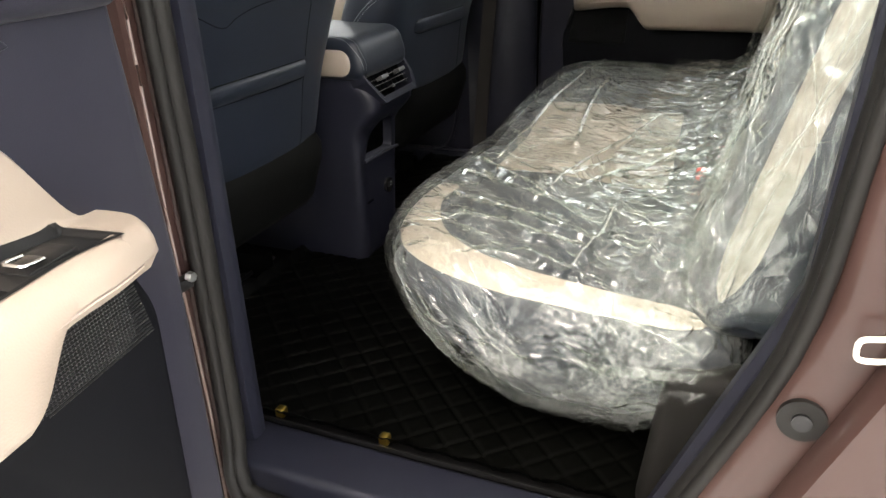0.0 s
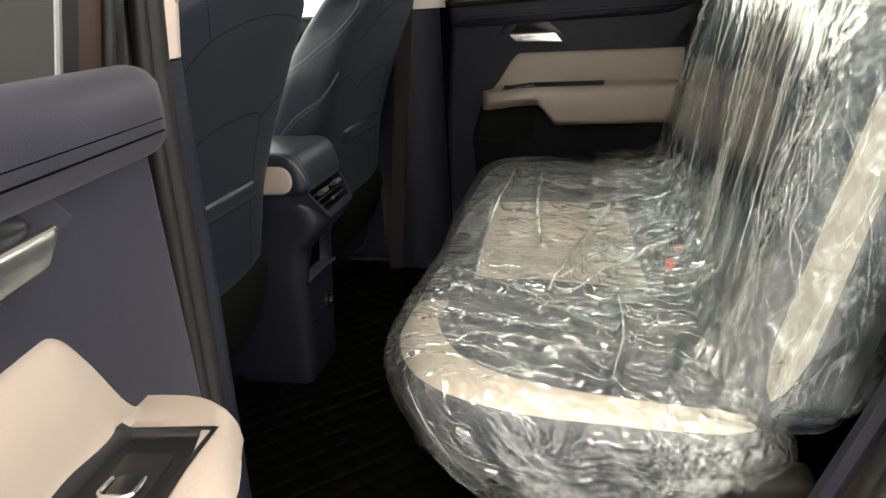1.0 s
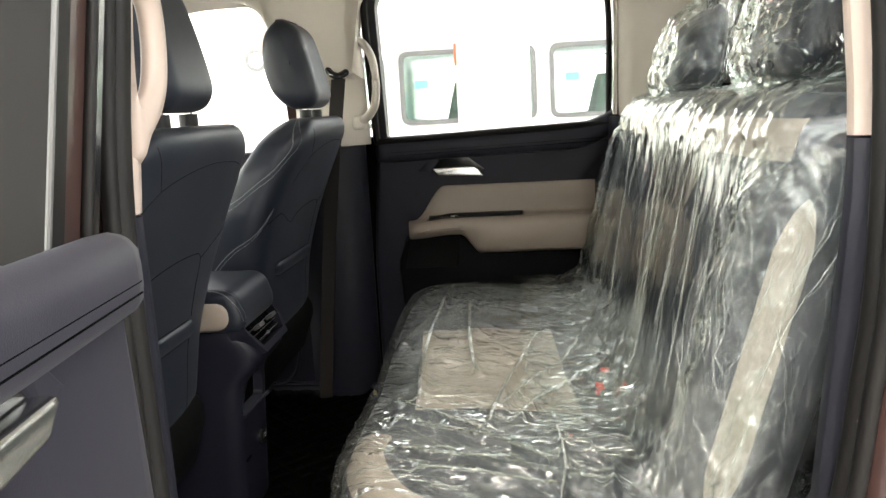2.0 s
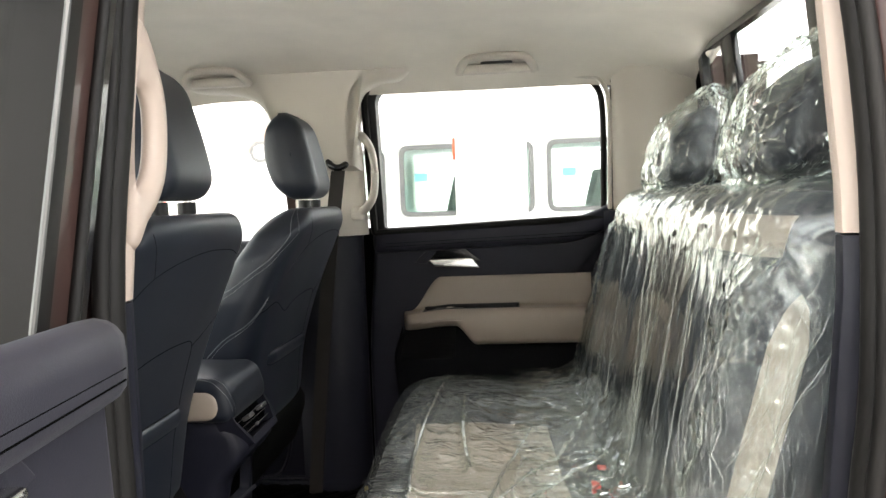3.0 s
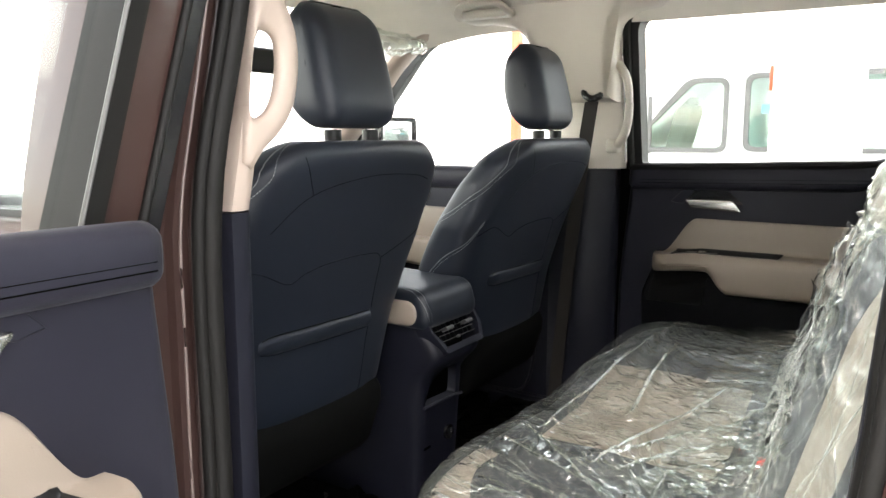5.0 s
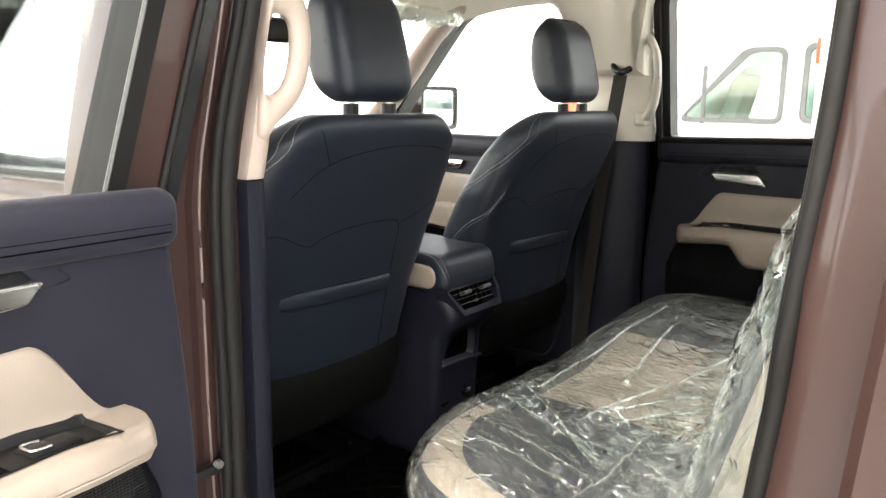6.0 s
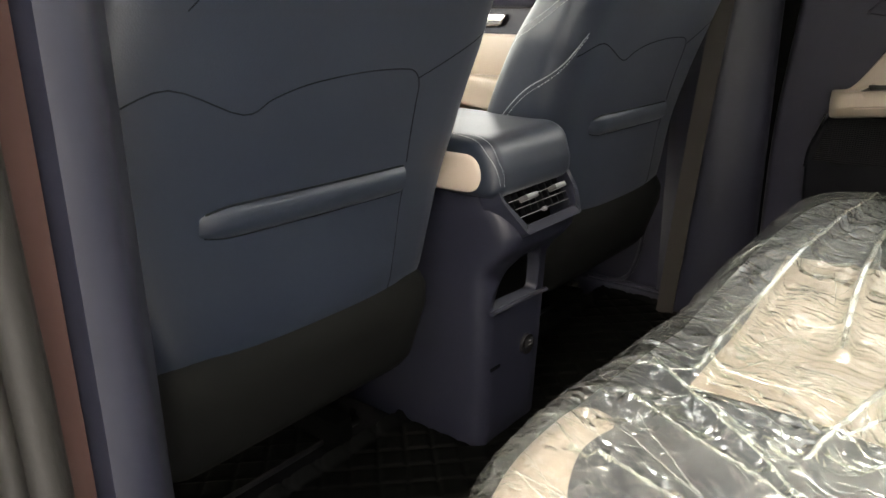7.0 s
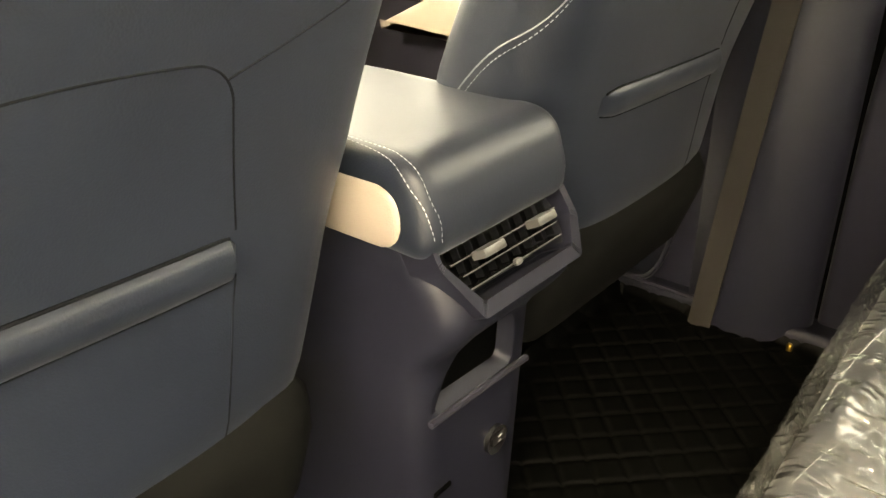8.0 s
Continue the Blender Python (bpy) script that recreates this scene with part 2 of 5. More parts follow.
def soft_box(lo, hi, r, step=0.03):
    """A rounded box on an even grid, for cushions and films: r is the edge radius."""
    lo, hi = Vector(lo), Vector(hi)
    size = hi - lo
    n = [max(4, int(round(s / step))) for s in size]
    r = r if hasattr(r, "__len__") else (r, r, r)
    bm = bmesh.new()
    seen = {}

    def vert(i, j, k):
        key = (i, j, k)
        if key not in seen:
            p = Vector((lo.x + size.x * i / n[0], lo.y + size.y * j / n[1], lo.z + size.z * k / n[2]))
            q = Vector([min(max(p[a], lo[a] + r[a]), hi[a] - r[a]) for a in range(3)])
            d = Vector([(p[a] - q[a]) / max(r[a], 1e-6) for a in range(3)])
            if d.length > 1e-9:
                m = max(abs(d.x), abs(d.y), abs(d.z))
                d = d.normalized() * m
                p = q + Vector([d[a] * r[a] for a in range(3)])
            seen[key] = bm.verts.new(p)
        return seen[key]

    for a in range(3):
        b, c = (a + 1) % 3, (a + 2) % 3
        for side in (0, n[a]):
            for i in range(n[b]):
                for j in range(n[c]):
                    quad = []
                    for di, dj in ((0, 0), (1, 0), (1, 1), (0, 1)):
                        key = [0, 0, 0]
                        key[a], key[b], key[c] = side, i + di, j + dj
                        quad.append(vert(*key))
                    bm.faces.new(quad if side else quad[::-1])
    return bm


def tube(points, r, sides=8, closed=False, flat=1.0, up=(0, 0, 1), taper=None):
    """A rod along points; flat squeezes it along the second axis."""
    pts = [Vector(p) for p in points]
    bm, rings, n = bmesh.new(), [], len(points)
    for i, p in enumerate(pts):
        a, b = (pts[(i - 1) % n], pts[(i + 1) % n]) if closed else (pts[max(i - 1, 0)], pts[min(i + 1, n - 1)])
        d = (b - a).normalized()
        u = d.cross(Vector(up))
        u = u.normalized() if u.length > 1e-4 else d.orthogonal().normalized()
        w = u.cross(d)
        k = taper[i] if taper else 1.0
        rings.append([bm.verts.new(p + k * r * (math.cos(2 * math.pi * s / sides) * u + flat * math.sin(2 * math.pi * s / sides) * w)) for s in range(sides)])
    for i in range(n if closed else n - 1):
        a, b = rings[i], rings[(i + 1) % n]
        for s in range(sides):
            bm.faces.new((a[s], a[(s + 1) % sides], b[(s + 1) % sides], b[s]))
    if not closed:
        bm.faces.new(rings[0][::-1])
        bm.faces.new(rings[-1])
    bmesh.ops.recalc_face_normals(bm, faces=bm.faces[:])
    return bm


def curve(points, n=24, closed=False):
    """Catmull-Rom through the points."""
    p = [Vector(q) for q in points]
    out, m = [], len(p)
    spans = m if closed else m - 1
    for i in range(spans):
        if closed:
            a, b, c, d = p[(i - 1) % m], p[i], p[(i + 1) % m], p[(i + 2) % m]
        else:
            a, b, c, d = p[max(i - 1, 0)], p[i], p[i + 1], p[min(i + 2, m - 1)]
        k = max(2, n // spans)
        for s in range(k):
            t = s / k
            out.append(0.5 * ((2 * b) + (c - a) * t + (2 * a - 5 * b + 4 * c - d) * t * t + (3 * b - a - 3 * c + d) * t**3))
    if not closed:
        out.append(p[-1])
    return out


def rounded(outline, r, n=5):
    """Round the corners of a 2D outline; r may be a list."""
    pts = [Vector((p[0], p[1])) for p in outline]
    out, m = [], len(pts)
    for i, p in enumerate(pts):
        k = r[i] if hasattr(r, "__len__") else r
        a, b = pts[i - 1] - p, pts[(i + 1) % m] - p
        k = min(k, a.length * 0.45, b.length * 0.45)
        if k < 1e-5:
            out.append(p)
            continue
        s, e = p + a.normalized() * k, p + b.normalized() * k
        for j in range(n + 1):
            t = j / n
            out.append(s * (1 - t) ** 2 + p * 2 * t * (1 - t) + e * t * t)
    return out


def plate(outline, w0, w1, soft=0.004, hole=None, seg=3):
    """A slab with outline in (u, z), thickness from w0 to w1, its face at w1 with softened edges. Vertices come out as (u, w, z)."""
    bm = bmesh.new()
    m = len(outline)
    area = sum(outline[i][0] * outline[(i + 1) % m][1] - outline[(i + 1) % m][0] * outline[i][1] for i in range(m))
    pts = list(outline) if area > 0 else list(outline)[::-1]
    dirs = []
    for i in range(m):
        a, b = Vector(pts[i]) - Vector(pts[i - 1]), Vector(pts[(i + 1) % m]) - Vector(pts[i])
        a = a.normalized() if a.length > 1e-9 else b.normalized()
        b = b.normalized() if b.length > 1e-9 else a
        d = Vector((-(a.y + b.y), a.x + b.x))
        dirs.append(d.normalized() if d.length > 1e-6 else Vector((-a.y, a.x)))
    rings = [[bm.verts.new((p[0], w0, p[1])) for p in pts]]
    for s in range(seg + 1):
        t = s / seg * math.pi / 2
        inset, w = soft * (1 - math.cos(t)), w1 - soft * (1 - math.sin(t)) * (1 if w1 > w0 else -1)
        rings.append([bm.verts.new((p[0] + d.x * inset, w, p[1] + d.y * inset)) for p, d in zip(pts, dirs)])
    for a, b in zip(rings, rings[1:]):
        for i in range(m):
            bm.faces.new((a[i], a[(i + 1) % m], b[(i + 1) % m], b[i]))
    top = bm.faces.new(rings[-1])
    bot = bm.faces.new(rings[0][::-1])
    bmesh.ops.triangulate(bm, faces=[top, bot])
    bmesh.ops.recalc_face_normals(bm, faces=bm.faces[:])
    return bm


def frame_plate(outer, inner, w0, w1):
    """A flat frame between two outlines of equal count, vertices as (u, w, z)."""
    bm = bmesh.new()
    m = len(outer)
    a, b, c, d = ([bm.verts.new((p[0], w, p[1])) for p in o] for o, w in ((outer, w0), (outer, w1), (inner, w1), (inner, w0)))
    for r, s in ((a, b), (b, c), (c, d), (d, a)):
        for i in range(m):
            bm.faces.new((r[i], r[(i + 1) % m], s[(i + 1) % m], s[i]))
    bmesh.ops.recalc_face_normals(bm, faces=bm.faces[:])
    return bm


def sheet(nu, nv, fn):
    bm = bmesh.new()
    g = [[bm.verts.new(fn(i / nu, j / nv)) for j in range(nv + 1)] for i in range(nu + 1)]
    for i in range(nu):
        for j in range(nv):
            bm.faces.new((g[i][j], g[i + 1][j], g[i + 1][j + 1], g[i][j + 1]))
    return bm


def solid(bm, thick):
    """Give an open sheet thickness, away from its normals."""
    bm.normal_update()
    bmesh.ops.solidify(bm, geom=bm.faces[:], thickness=thick)
    bmesh.ops.recalc_face_normals(bm, faces=bm.faces[:])
    return bm


def on_surface(tree, points, way, lift=0.0):
    """Points moved along way until they meet the surface."""
    out = []
    way = Vector(way).normalized()
    for p in points:
        hit, normal, _, _ = tree.ray_cast(Vector(p) - way * 0.6, way)
        if hit is not None:
            out.append(hit - way * lift)
    return out


def dashes(points, length=0.006, gap=0.004, r=0.0007):
    """A row of stitches along a line of points."""
    bm = bmesh.new()
    run, on, start = 0.0, True, Vector(points[0])
    pos = Vector(points[0])
    for q in points[1:]:
        q = Vector(q)
        seg = (q - pos).length
        while seg > 1e-7:
            want = (length if on else gap) - run
            if seg < want:
                run += seg
                pos = q.copy()
                break
            pos = pos + (q - pos) * (want / seg)
            seg = (q - pos).length
            if on and (pos - start).length > 1e-4:
                d = (pos - start).normalized()
                u = d.orthogonal().normalized()
                w = d.cross(u)
                c = [[bm.verts.new(e + r * (math.cos(k * 2.0944) * u + math.sin(k * 2.0944) * w)) for k in range(3)] for e in (start, pos)]
                for k in range(3):
                    bm.faces.new((c[0][k], c[0][(k + 1) % 3], c[1][(k + 1) % 3], c[1][k]))
            on, run, start = not on, 0.0, pos.copy()
    return bm


def crease(p, size, sharp=2.0):
    """Ridge value, near 1 along wandering lines."""
    return (1 - abs(noise.noise(p * size))) ** sharp


def snapped(tree, points, lift, rounds=10):
    """A line laid on the nearest surface, eased so that it runs without kinks."""
    hits = [tree.find_nearest(Vector(p)) for p in points]
    pts, nrm = [h[0] for h in hits], [h[1] for h in hits]
    for _ in range(rounds):
        pts = [pts[0]] + [(a + 2 * b + c) / 4 for a, b, c in zip(pts, pts[1:], pts[2:])] + [pts[-1]]
        nrm = [nrm[0]] + [((a + 2 * b + c) / 4).normalized() for a, b, c in zip(nrm, nrm[1:], nrm[2:])] + [nrm[-1]]
    hits = [tree.find_nearest(p) for p in pts]
    return [h[0] + (h[1] if h[1].dot(q) > 0 else q) * lift for h, q in zip(hits, nrm)]


def carve(ob, cutter):
    """Cut one mesh out of another for good."""
    mod = ob.modifiers.new("cut", "BOOLEAN")
    mod.operation, mod.object, mod.solver = "DIFFERENCE", cutter, "EXACT"
    bpy.context.view_layer.update()
    ob.data = bpy.data.meshes.new_from_object(ob.evaluated_get(bpy.context.evaluated_depsgraph_get()))
    ob.modifiers.clear()
    bpy.data.objects.remove(cutter)


# ---- the cab's shell ----
def lean(z):
    """How far the cab's side leans in above the belt line."""
    return max(0.0, z - 1.46) * 0.22


def side(p, far):
    """A point of the near side, or its mirror image on the far side."""
    return Vector((p[0], 2 * MID - p[1], p[2])) if far else Vector((p[0] + 0.012, p[1] - 0.036, p[2]))


def upright(section, zs, shift=lambda z: 0.0, far=False, slim=lambda z: 1.0):
    """A post: a plan outline carried up through heights zs, leaning with the cab's side."""
    bm, rings = bmesh.new(), []
    m = len(section)
    for z in zs:
        rings.append([bm.verts.new(side((x + shift(z), 0.070 + (y - 0.070) * slim(z) + lean(z), z), far)) for x, y in section])
    for a, b in zip(rings, rings[1:]):
        for i in range(m):
            bm.faces.new((a[i], a[(i + 1) % m], b[(i + 1) % m], b[i]))
    bm.faces.new(rings[0][::-1])
    bm.faces.new(rings[-1])
    bmesh.ops.recalc_face_normals(bm, faces=bm.faces[:])
    return bm


def steps(a, b, n):
    return [a + (b - a) * i / n for i in range(n + 1)]


def arch(z):
    """The rear edge of the door opening runs forward over the wheel arch."""
    return -max(0.0, 1.28 - z) * 0.15 + max(0.0, z - 1.5) * -0.03


def arch_near(z):
    """The same edge on the near side, which stands a little further back."""
    return 0.030 - max(0.0, 1.55 - z) * 0.07 - max(0.0, 1.10 - z) * 0.33


def beside_handle(z):
    """The pillar trim thins out where the grab handle's opening is."""
    return 1.0 - 0.86 * max(0.0, min(1.0, (z - 1.53) / 0.07)) * max(0.0, min(1.0, (1.755 - z) / 0.05))


B_TRIM = [(-0.270, 0.070), (-0.262, 0.073), (-0.259, 0.088), (-0.262, 0.104), (-0.276, 0.118), (-0.32, 0.150), (-0.38, 0.158), (-0.44, 0.145), (-0.48, 0.115), (-0.48, 0.070)]
C_TRIM = [(0.512, 0.070), (0.500, 0.078), (0.492, 0.100), (0.495, 0.108), (0.53, 0.15), (0.60, 0.165), (0.76, 0.165), (0.76, 0.070)]
B_BODY = [(-0.50, 0.0), (-0.27, 0.0), (-0.264, 0.004), (-0.261, 0.014), (-0.262, 0.034), (-0.276, 0.046), (-0.282, 0.068), (-0.50, 0.068)]
C_BODY = [(0.523, 0.068), (0.521, 0.03), (0.528, 0.012), (0.540, 0.002), (0.560, 0.0), (0.95, 0.0), (0.95, 0.068)]
B_JAMB = [(-0.268, 0.002), (-0.272, -0.020), (-0.281, -0.026), (-0.284, -0.060), (-0.287, -0.084), (-0.305, -0.094), (-0.50, -0.092), (-0.50, 0.002)]
C_TRIM_NEAR = [(0.516, 0.070), (0.506, 0.078), (0.504, 0.092), (0.512, 0.106), (0.56, 0.145), (0.61, 0.165), (0.76, 0.165), (0.76, 0.070)]
C_QUARTER = [(0.588, -0.006), (0.590, -0.030), (0.600, -0.040), (1.0, -0.055), (1.0, -0.006)]
for far in (False, True):
    setting(obj("pillar_trim_1" if not far else "pillar_trim_2", upright(B_TRIM, steps(0.61, 1.458, 10), far=far), NAVY_PLASTIC), "navy plastic lower trim of the door pillar")
    # upper trims: pinker near, paler far; each side's light is painted into the colour
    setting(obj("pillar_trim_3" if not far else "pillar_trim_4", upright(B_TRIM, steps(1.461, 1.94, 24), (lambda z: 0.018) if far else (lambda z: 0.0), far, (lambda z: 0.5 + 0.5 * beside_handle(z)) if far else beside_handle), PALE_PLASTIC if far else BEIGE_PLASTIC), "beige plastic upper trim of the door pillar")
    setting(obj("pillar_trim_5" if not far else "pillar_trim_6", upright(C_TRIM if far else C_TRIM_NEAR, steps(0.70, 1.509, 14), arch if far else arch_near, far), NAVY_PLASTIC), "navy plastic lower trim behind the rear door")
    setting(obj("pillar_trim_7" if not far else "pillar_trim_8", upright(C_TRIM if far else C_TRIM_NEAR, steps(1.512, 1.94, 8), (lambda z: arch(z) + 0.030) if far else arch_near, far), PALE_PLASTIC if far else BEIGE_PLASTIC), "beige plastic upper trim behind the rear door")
    setting(obj("pillar_1" if not far else "pillar_2", upright(B_BODY, steps(0.50, 1.95, 20), far=far), PAINT), "brown metallic painted middle door pillar")
    setting(obj("pillar_3" if not far else "pillar_4", upright(C_BODY, steps(0.42, 1.95, 24), arch if far else arch_near, far), PAINT), "brown metallic painted rear door pillar")
    setting(obj("quarter_panel_1" if not far else "quarter_panel_2", upright(C_QUARTER, steps(0.42, 1.94, 24), arch if far else arch_near, far), PAINT), "brown metallic outer rear cab panel")
    if not far:
        setting(obj("door_jamb", upright(B_JAMB, steps(0.50, 1.94, 20)), PAINT), "brown metallic painted jamb outside the middle pillar")
        # pale beads paint in the light that the flange edges catch
        for fx, fy in ((-0.2695, -0.010), (-0.2835, -0.060)):
            line = curve([side((fx + 0.006 * max(0.0, (1.10 - z) / 0.4), fy + 0.008 * math.sin(9 * z) * max(0.0, 1.2 - z) + lean(z), z), False) for z in steps(0.62, 1.90, 16)], 60)
            setting(obj("trim_11" if fy > -0.03 else "trim_12", tube(line, 0.0022, 6), EDGE_GLINT), "pale bead painting in the highlight along the jamb flange", "trim")
    # sill and its kick plate
    setting(obj("sill_1" if not far else "sill_2", warp(box((-0.52, -0.045, 0.40), (0.60, 0.066, 0.622), 0.02, 3), lambda c, f=far: side(c, f)), PAINT), "brown metallic painted door sill")
    bm = box((-1.30, 0.022, 0.58), (0.46, 0.130, 0.684), 0.014, 4)
    if far:
        bmesh.ops.reverse_faces(bm, faces=bm.faces[:])
    setting(obj("sill_trim_1" if not far else "sill_trim_2", warp(bm, lambda c, f=far: side(c, f)), NAVY_PLASTIC), "navy plastic kick plate along the sill")
    # roof rail above the doors
    bm = box((-1.05, 0.10, 1.922), (0.80, 0.19, 1.992), 0.025, 4)
    setting(obj("roof_rail_1" if not far else "roof_rail_2", warp(bm, lambda c, f=far: side(c, f)), PAINT), "brown metallic painted roof rail")
    # rubber seal round the door opening
    pts = [(-0.20, 0.655), (-0.240, 0.69), (-0.256, 0.78), (-0.258, 1.1), (-0.258, 1.46), (-0.258, 1.70), (-0.254, 1.85), (-0.225, 1.896), (-0.16, 1.908), (0.15, 1.918), (0.42, 1.908), (0.485, 1.886), (0.506, 1.81), (0.510, 1.6), (0.510, 1.40), (0.508, 1.28), (0.472, 1.05), (0.432, 0.80), (0.41, 0.715), (0.36, 0.666), (0.25, 0.655), (0.0, 0.655)]
    if not far:
        pts = [(x if x < 0.3 else (0.510 + arch_near(z) - (0.510 - x if z > 1.80 else 0.0) - 4.0 * max(0.0, 0.74 - z) ** 1.5 if z > 0.66 else x + 0.01), z) for x, z in pts]
    line = curve([side((x, 0.050 + (0.032 if far else 0.012) * max(0.0, min(1.0, (x + 0.1) / 0.5)) + lean(z) - 0.034 * max(0.0, min(1.0, (0.80 - z) / 0.12)), z), far) for x, z in pts], 110, True)
    seal = thing("door_seal", "dark rubber seal round the rear door opening", "door seal", at=line[0])
    for r, dy, dx in (((0.009, 0.0, 0.0), (0.007, -0.020, 0.006)) if far else ((0.015, 0.008, 0.0), (0.009, -0.012, 0.004))):
        ring = tube([Vector(p) + side((0, dy, 0), False) * (-1 if far else 1) - line[0] for p in line], r, 10, True, up=(0, 1, 0))
        part("seal_bulb" if dy >= 0 else "seal_lip", ring, RUBBER, seal)
    if far:
        bead = [p for p in line if p.z > 1.50]
        k = max(range(len(bead)), key=lambda i: (bead[i] - bead[i - 1]).length)
        bead = bead[k:] + bead[:k]
        part("seal_bead", tube([p + Vector((0, -0.016, 0.0)) - line[0] for p in bead], 0.007, 8, up=(0, 1, 0)), PALE_PLASTIC, seal, "pale edge bead of the seal")

setting(obj("cab_floor", box((-1.7, 0.10, 0.56), (0.80, 1.60, 0.632), 0.0), CARPET), "black carpeted cab floor")


def liner(x, y):
    e = abs(y - MID) / 0.65
    z = 2.018 - 0.100 * e**4
    z -= 0.065 * max(0.0, (x - 0.42) / 0.32) ** 2 + 0.07 * max(0.0, (-x - 0.62) / 0.42) ** 2
    return z


bm = sheet(60, 48, lambda a, b: Vector((-1.06 + 1.82 * a, 0.165 + 1.37 * b, liner(-1.06 + 1.82 * a, 0.165 + 1.37 * b))))
setting(obj("ceiling", solid(bm, 0.012), HEADLINER, sharp=60), "pale beige woven headliner under the roof", "ceiling")
bm = sheet(30, 24, lambda a, b: Vector((-1.10 + 1.89 * a, 0.08 + 1.54 * b, 2.055 - 0.07 * abs(2 * b - 1) ** 3 - 0.05 * max(0, -a + 0.25) - 0.05 * max(0, a - 0.9))))
setting(obj("roof", solid(bm, 0.006), PAINT), "brown metallic painted cab roof", "roof")

# rear wall with its window
def across(c):
    """(u, w, z) to a wall that faces forward and leans in above the bench."""
    return Vector((0.775 - 0.12 * max(0.0, c.z - 1.56) + c.y, c.x, c.z))


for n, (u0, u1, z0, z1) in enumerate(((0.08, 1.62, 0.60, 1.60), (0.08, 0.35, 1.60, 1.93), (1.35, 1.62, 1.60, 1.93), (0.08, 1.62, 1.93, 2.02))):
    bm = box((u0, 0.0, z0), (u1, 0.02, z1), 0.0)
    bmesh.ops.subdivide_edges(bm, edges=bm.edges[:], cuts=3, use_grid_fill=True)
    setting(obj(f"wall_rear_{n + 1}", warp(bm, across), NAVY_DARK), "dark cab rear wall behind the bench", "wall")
win = setting(thing("window_1", "rear cab window with a black surround", "window", at=(0, 0, 0)), "rear cab window with a black surround", "window")
ring = rounded([(0.335, 1.585), (1.365, 1.585), (1.355, 1.938), (0.345, 1.938)], 0.05, 6)
ring_in = rounded([(0.360, 1.612), (1.340, 1.612), (1.330, 1.923), (0.370, 1.923)], 0.045, 6)
for u in (0.59, 1.11):
    part("divider", warp(box((u - 0.045, -0.008, 1.600), (u + 0.045, 0.010, 1.930), 0.003), across), GLOSS_BLACK, win)
part("window_frame", warp(frame_plate(ring, ring_in, -0.010, 0.012), across), GLOSS_BLACK, win)
p = part("pane", warp(plate(ring, 0.004, 0.008, 0.001), across), GLASS, win)
p.visible_shadow = False

# the far middle pillar's trim spreads into the headliner; its foot ends in a raised lip over the sill
flare = curve([(-0.485, 0, 1.66), (-0.490, 0, 1.76), (-0.505, 0, 1.83), (-0.545, 0, 1.878), (-0.62, 0, 1.900), (-0.72, 0, 1.910), (-0.74, 0, 1.96), (-0.45, 0, 1.97), (-0.08, 0, 1.96), (-0.10, 0, 1.918), (-0.17, 0, 1.908), (-0.215, 0, 1.885), (-0.235, 0, 1.84), (-0.240, 0, 1.76), (-0.240, 0, 1.66)], 70)
bm = plate([(q.x, q.z) for q in flare], 0.095, 0.172, 0.03, seg=5)
# same far-side tone, with the light painted in
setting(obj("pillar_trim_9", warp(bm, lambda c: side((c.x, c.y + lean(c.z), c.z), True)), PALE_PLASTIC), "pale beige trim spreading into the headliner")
for pts, rad in (([(-0.66, 0.142, 0.694), (-0.56, 0.142, 0.694), (-0.42, 0.142, 0.692)], 0.004), ([(-0.60, 0.150, 0.70), (-0.545, 0.160, 0.72), (-0.508, 0.172, 0.80), (-0.488, 0.180, 0.95), (-0.472, 0.180, 1.15), (-0.462, 0.176, 1.40)], 0.005)):
    setting(obj("trim_lip_1" if rad < 0.005 else "trim_lip_2", tube([side(q, True) for q in curve(pts, 30)], rad, 8), NAVY_SOFT), "raised navy lip along the sill and pillar trim")

# front pillars, windscreen, cowl
for far in (False, True):
    line = curve([(-0.86, 0.20, 1.92), (-1.02, 0.175, 1.83), (-1.20, 0.150, 1.66), (-1.36, 0.125, 1.52), (-1.50, 0.11, 1.40)], 24)
    bm = tube([side(p, far) for p in line], 0.052, 14, flat=0.62, taper=[0.75 + 0.5 * i / len(line) for i in range(len(line))])
    setting(obj("front_pillar_trim_1" if not far else "front_pillar_trim_2", bm, BEIGE_PLASTIC), "beige trim of the raked windscreen pillar")
    bm = tube([side(Vector(p) + Vector((-0.02, -0.055, 0.02)), far) for p in line], 0.05, 12, flat=0.7)
    setting(obj("front_pillar_1" if not far else "front_pillar_2", bm, PAINT), "brown painted raked windscreen pillar")
w = setting(thing("window_2", "clear raked windscreen", "windscreen"), "clear raked windscreen", "windscreen")
bm = sheet(12, 16, lambda a, b: Vector((-1.02 - 0.60 * a - 0.10 * math.sin(math.pi * b), 0.12 + 1.46 * b, 1.895 - 0.49 * a)))
p = part("pane", solid(bm, 0.005), GLASS, w)
p.visible_shadow = False
setting(obj("bonnet", warp(soft_box((-2.75, 0.02, 0.75), (-1.55, 1.68, 1.33), (0.12, 0.12, 0.10), 0.12), lambda c: Vector((c.x, c.y, c.z - 0.10 * max(0, -c.x - 1.6)))), PAINT), "brown metallic painted bonnet", "bonnet")

dash = thing("dashboard", "navy padded dashboard below the windscreen", "dashboard", at=(-1.45, MID, 1.0))
part("upper_pad", warp(soft_box((-0.22, -0.74, 0.22), (0.17, 0.74, 0.40), 0.06, 0.06), lambda c: c), NAVY_SOFT, dash)
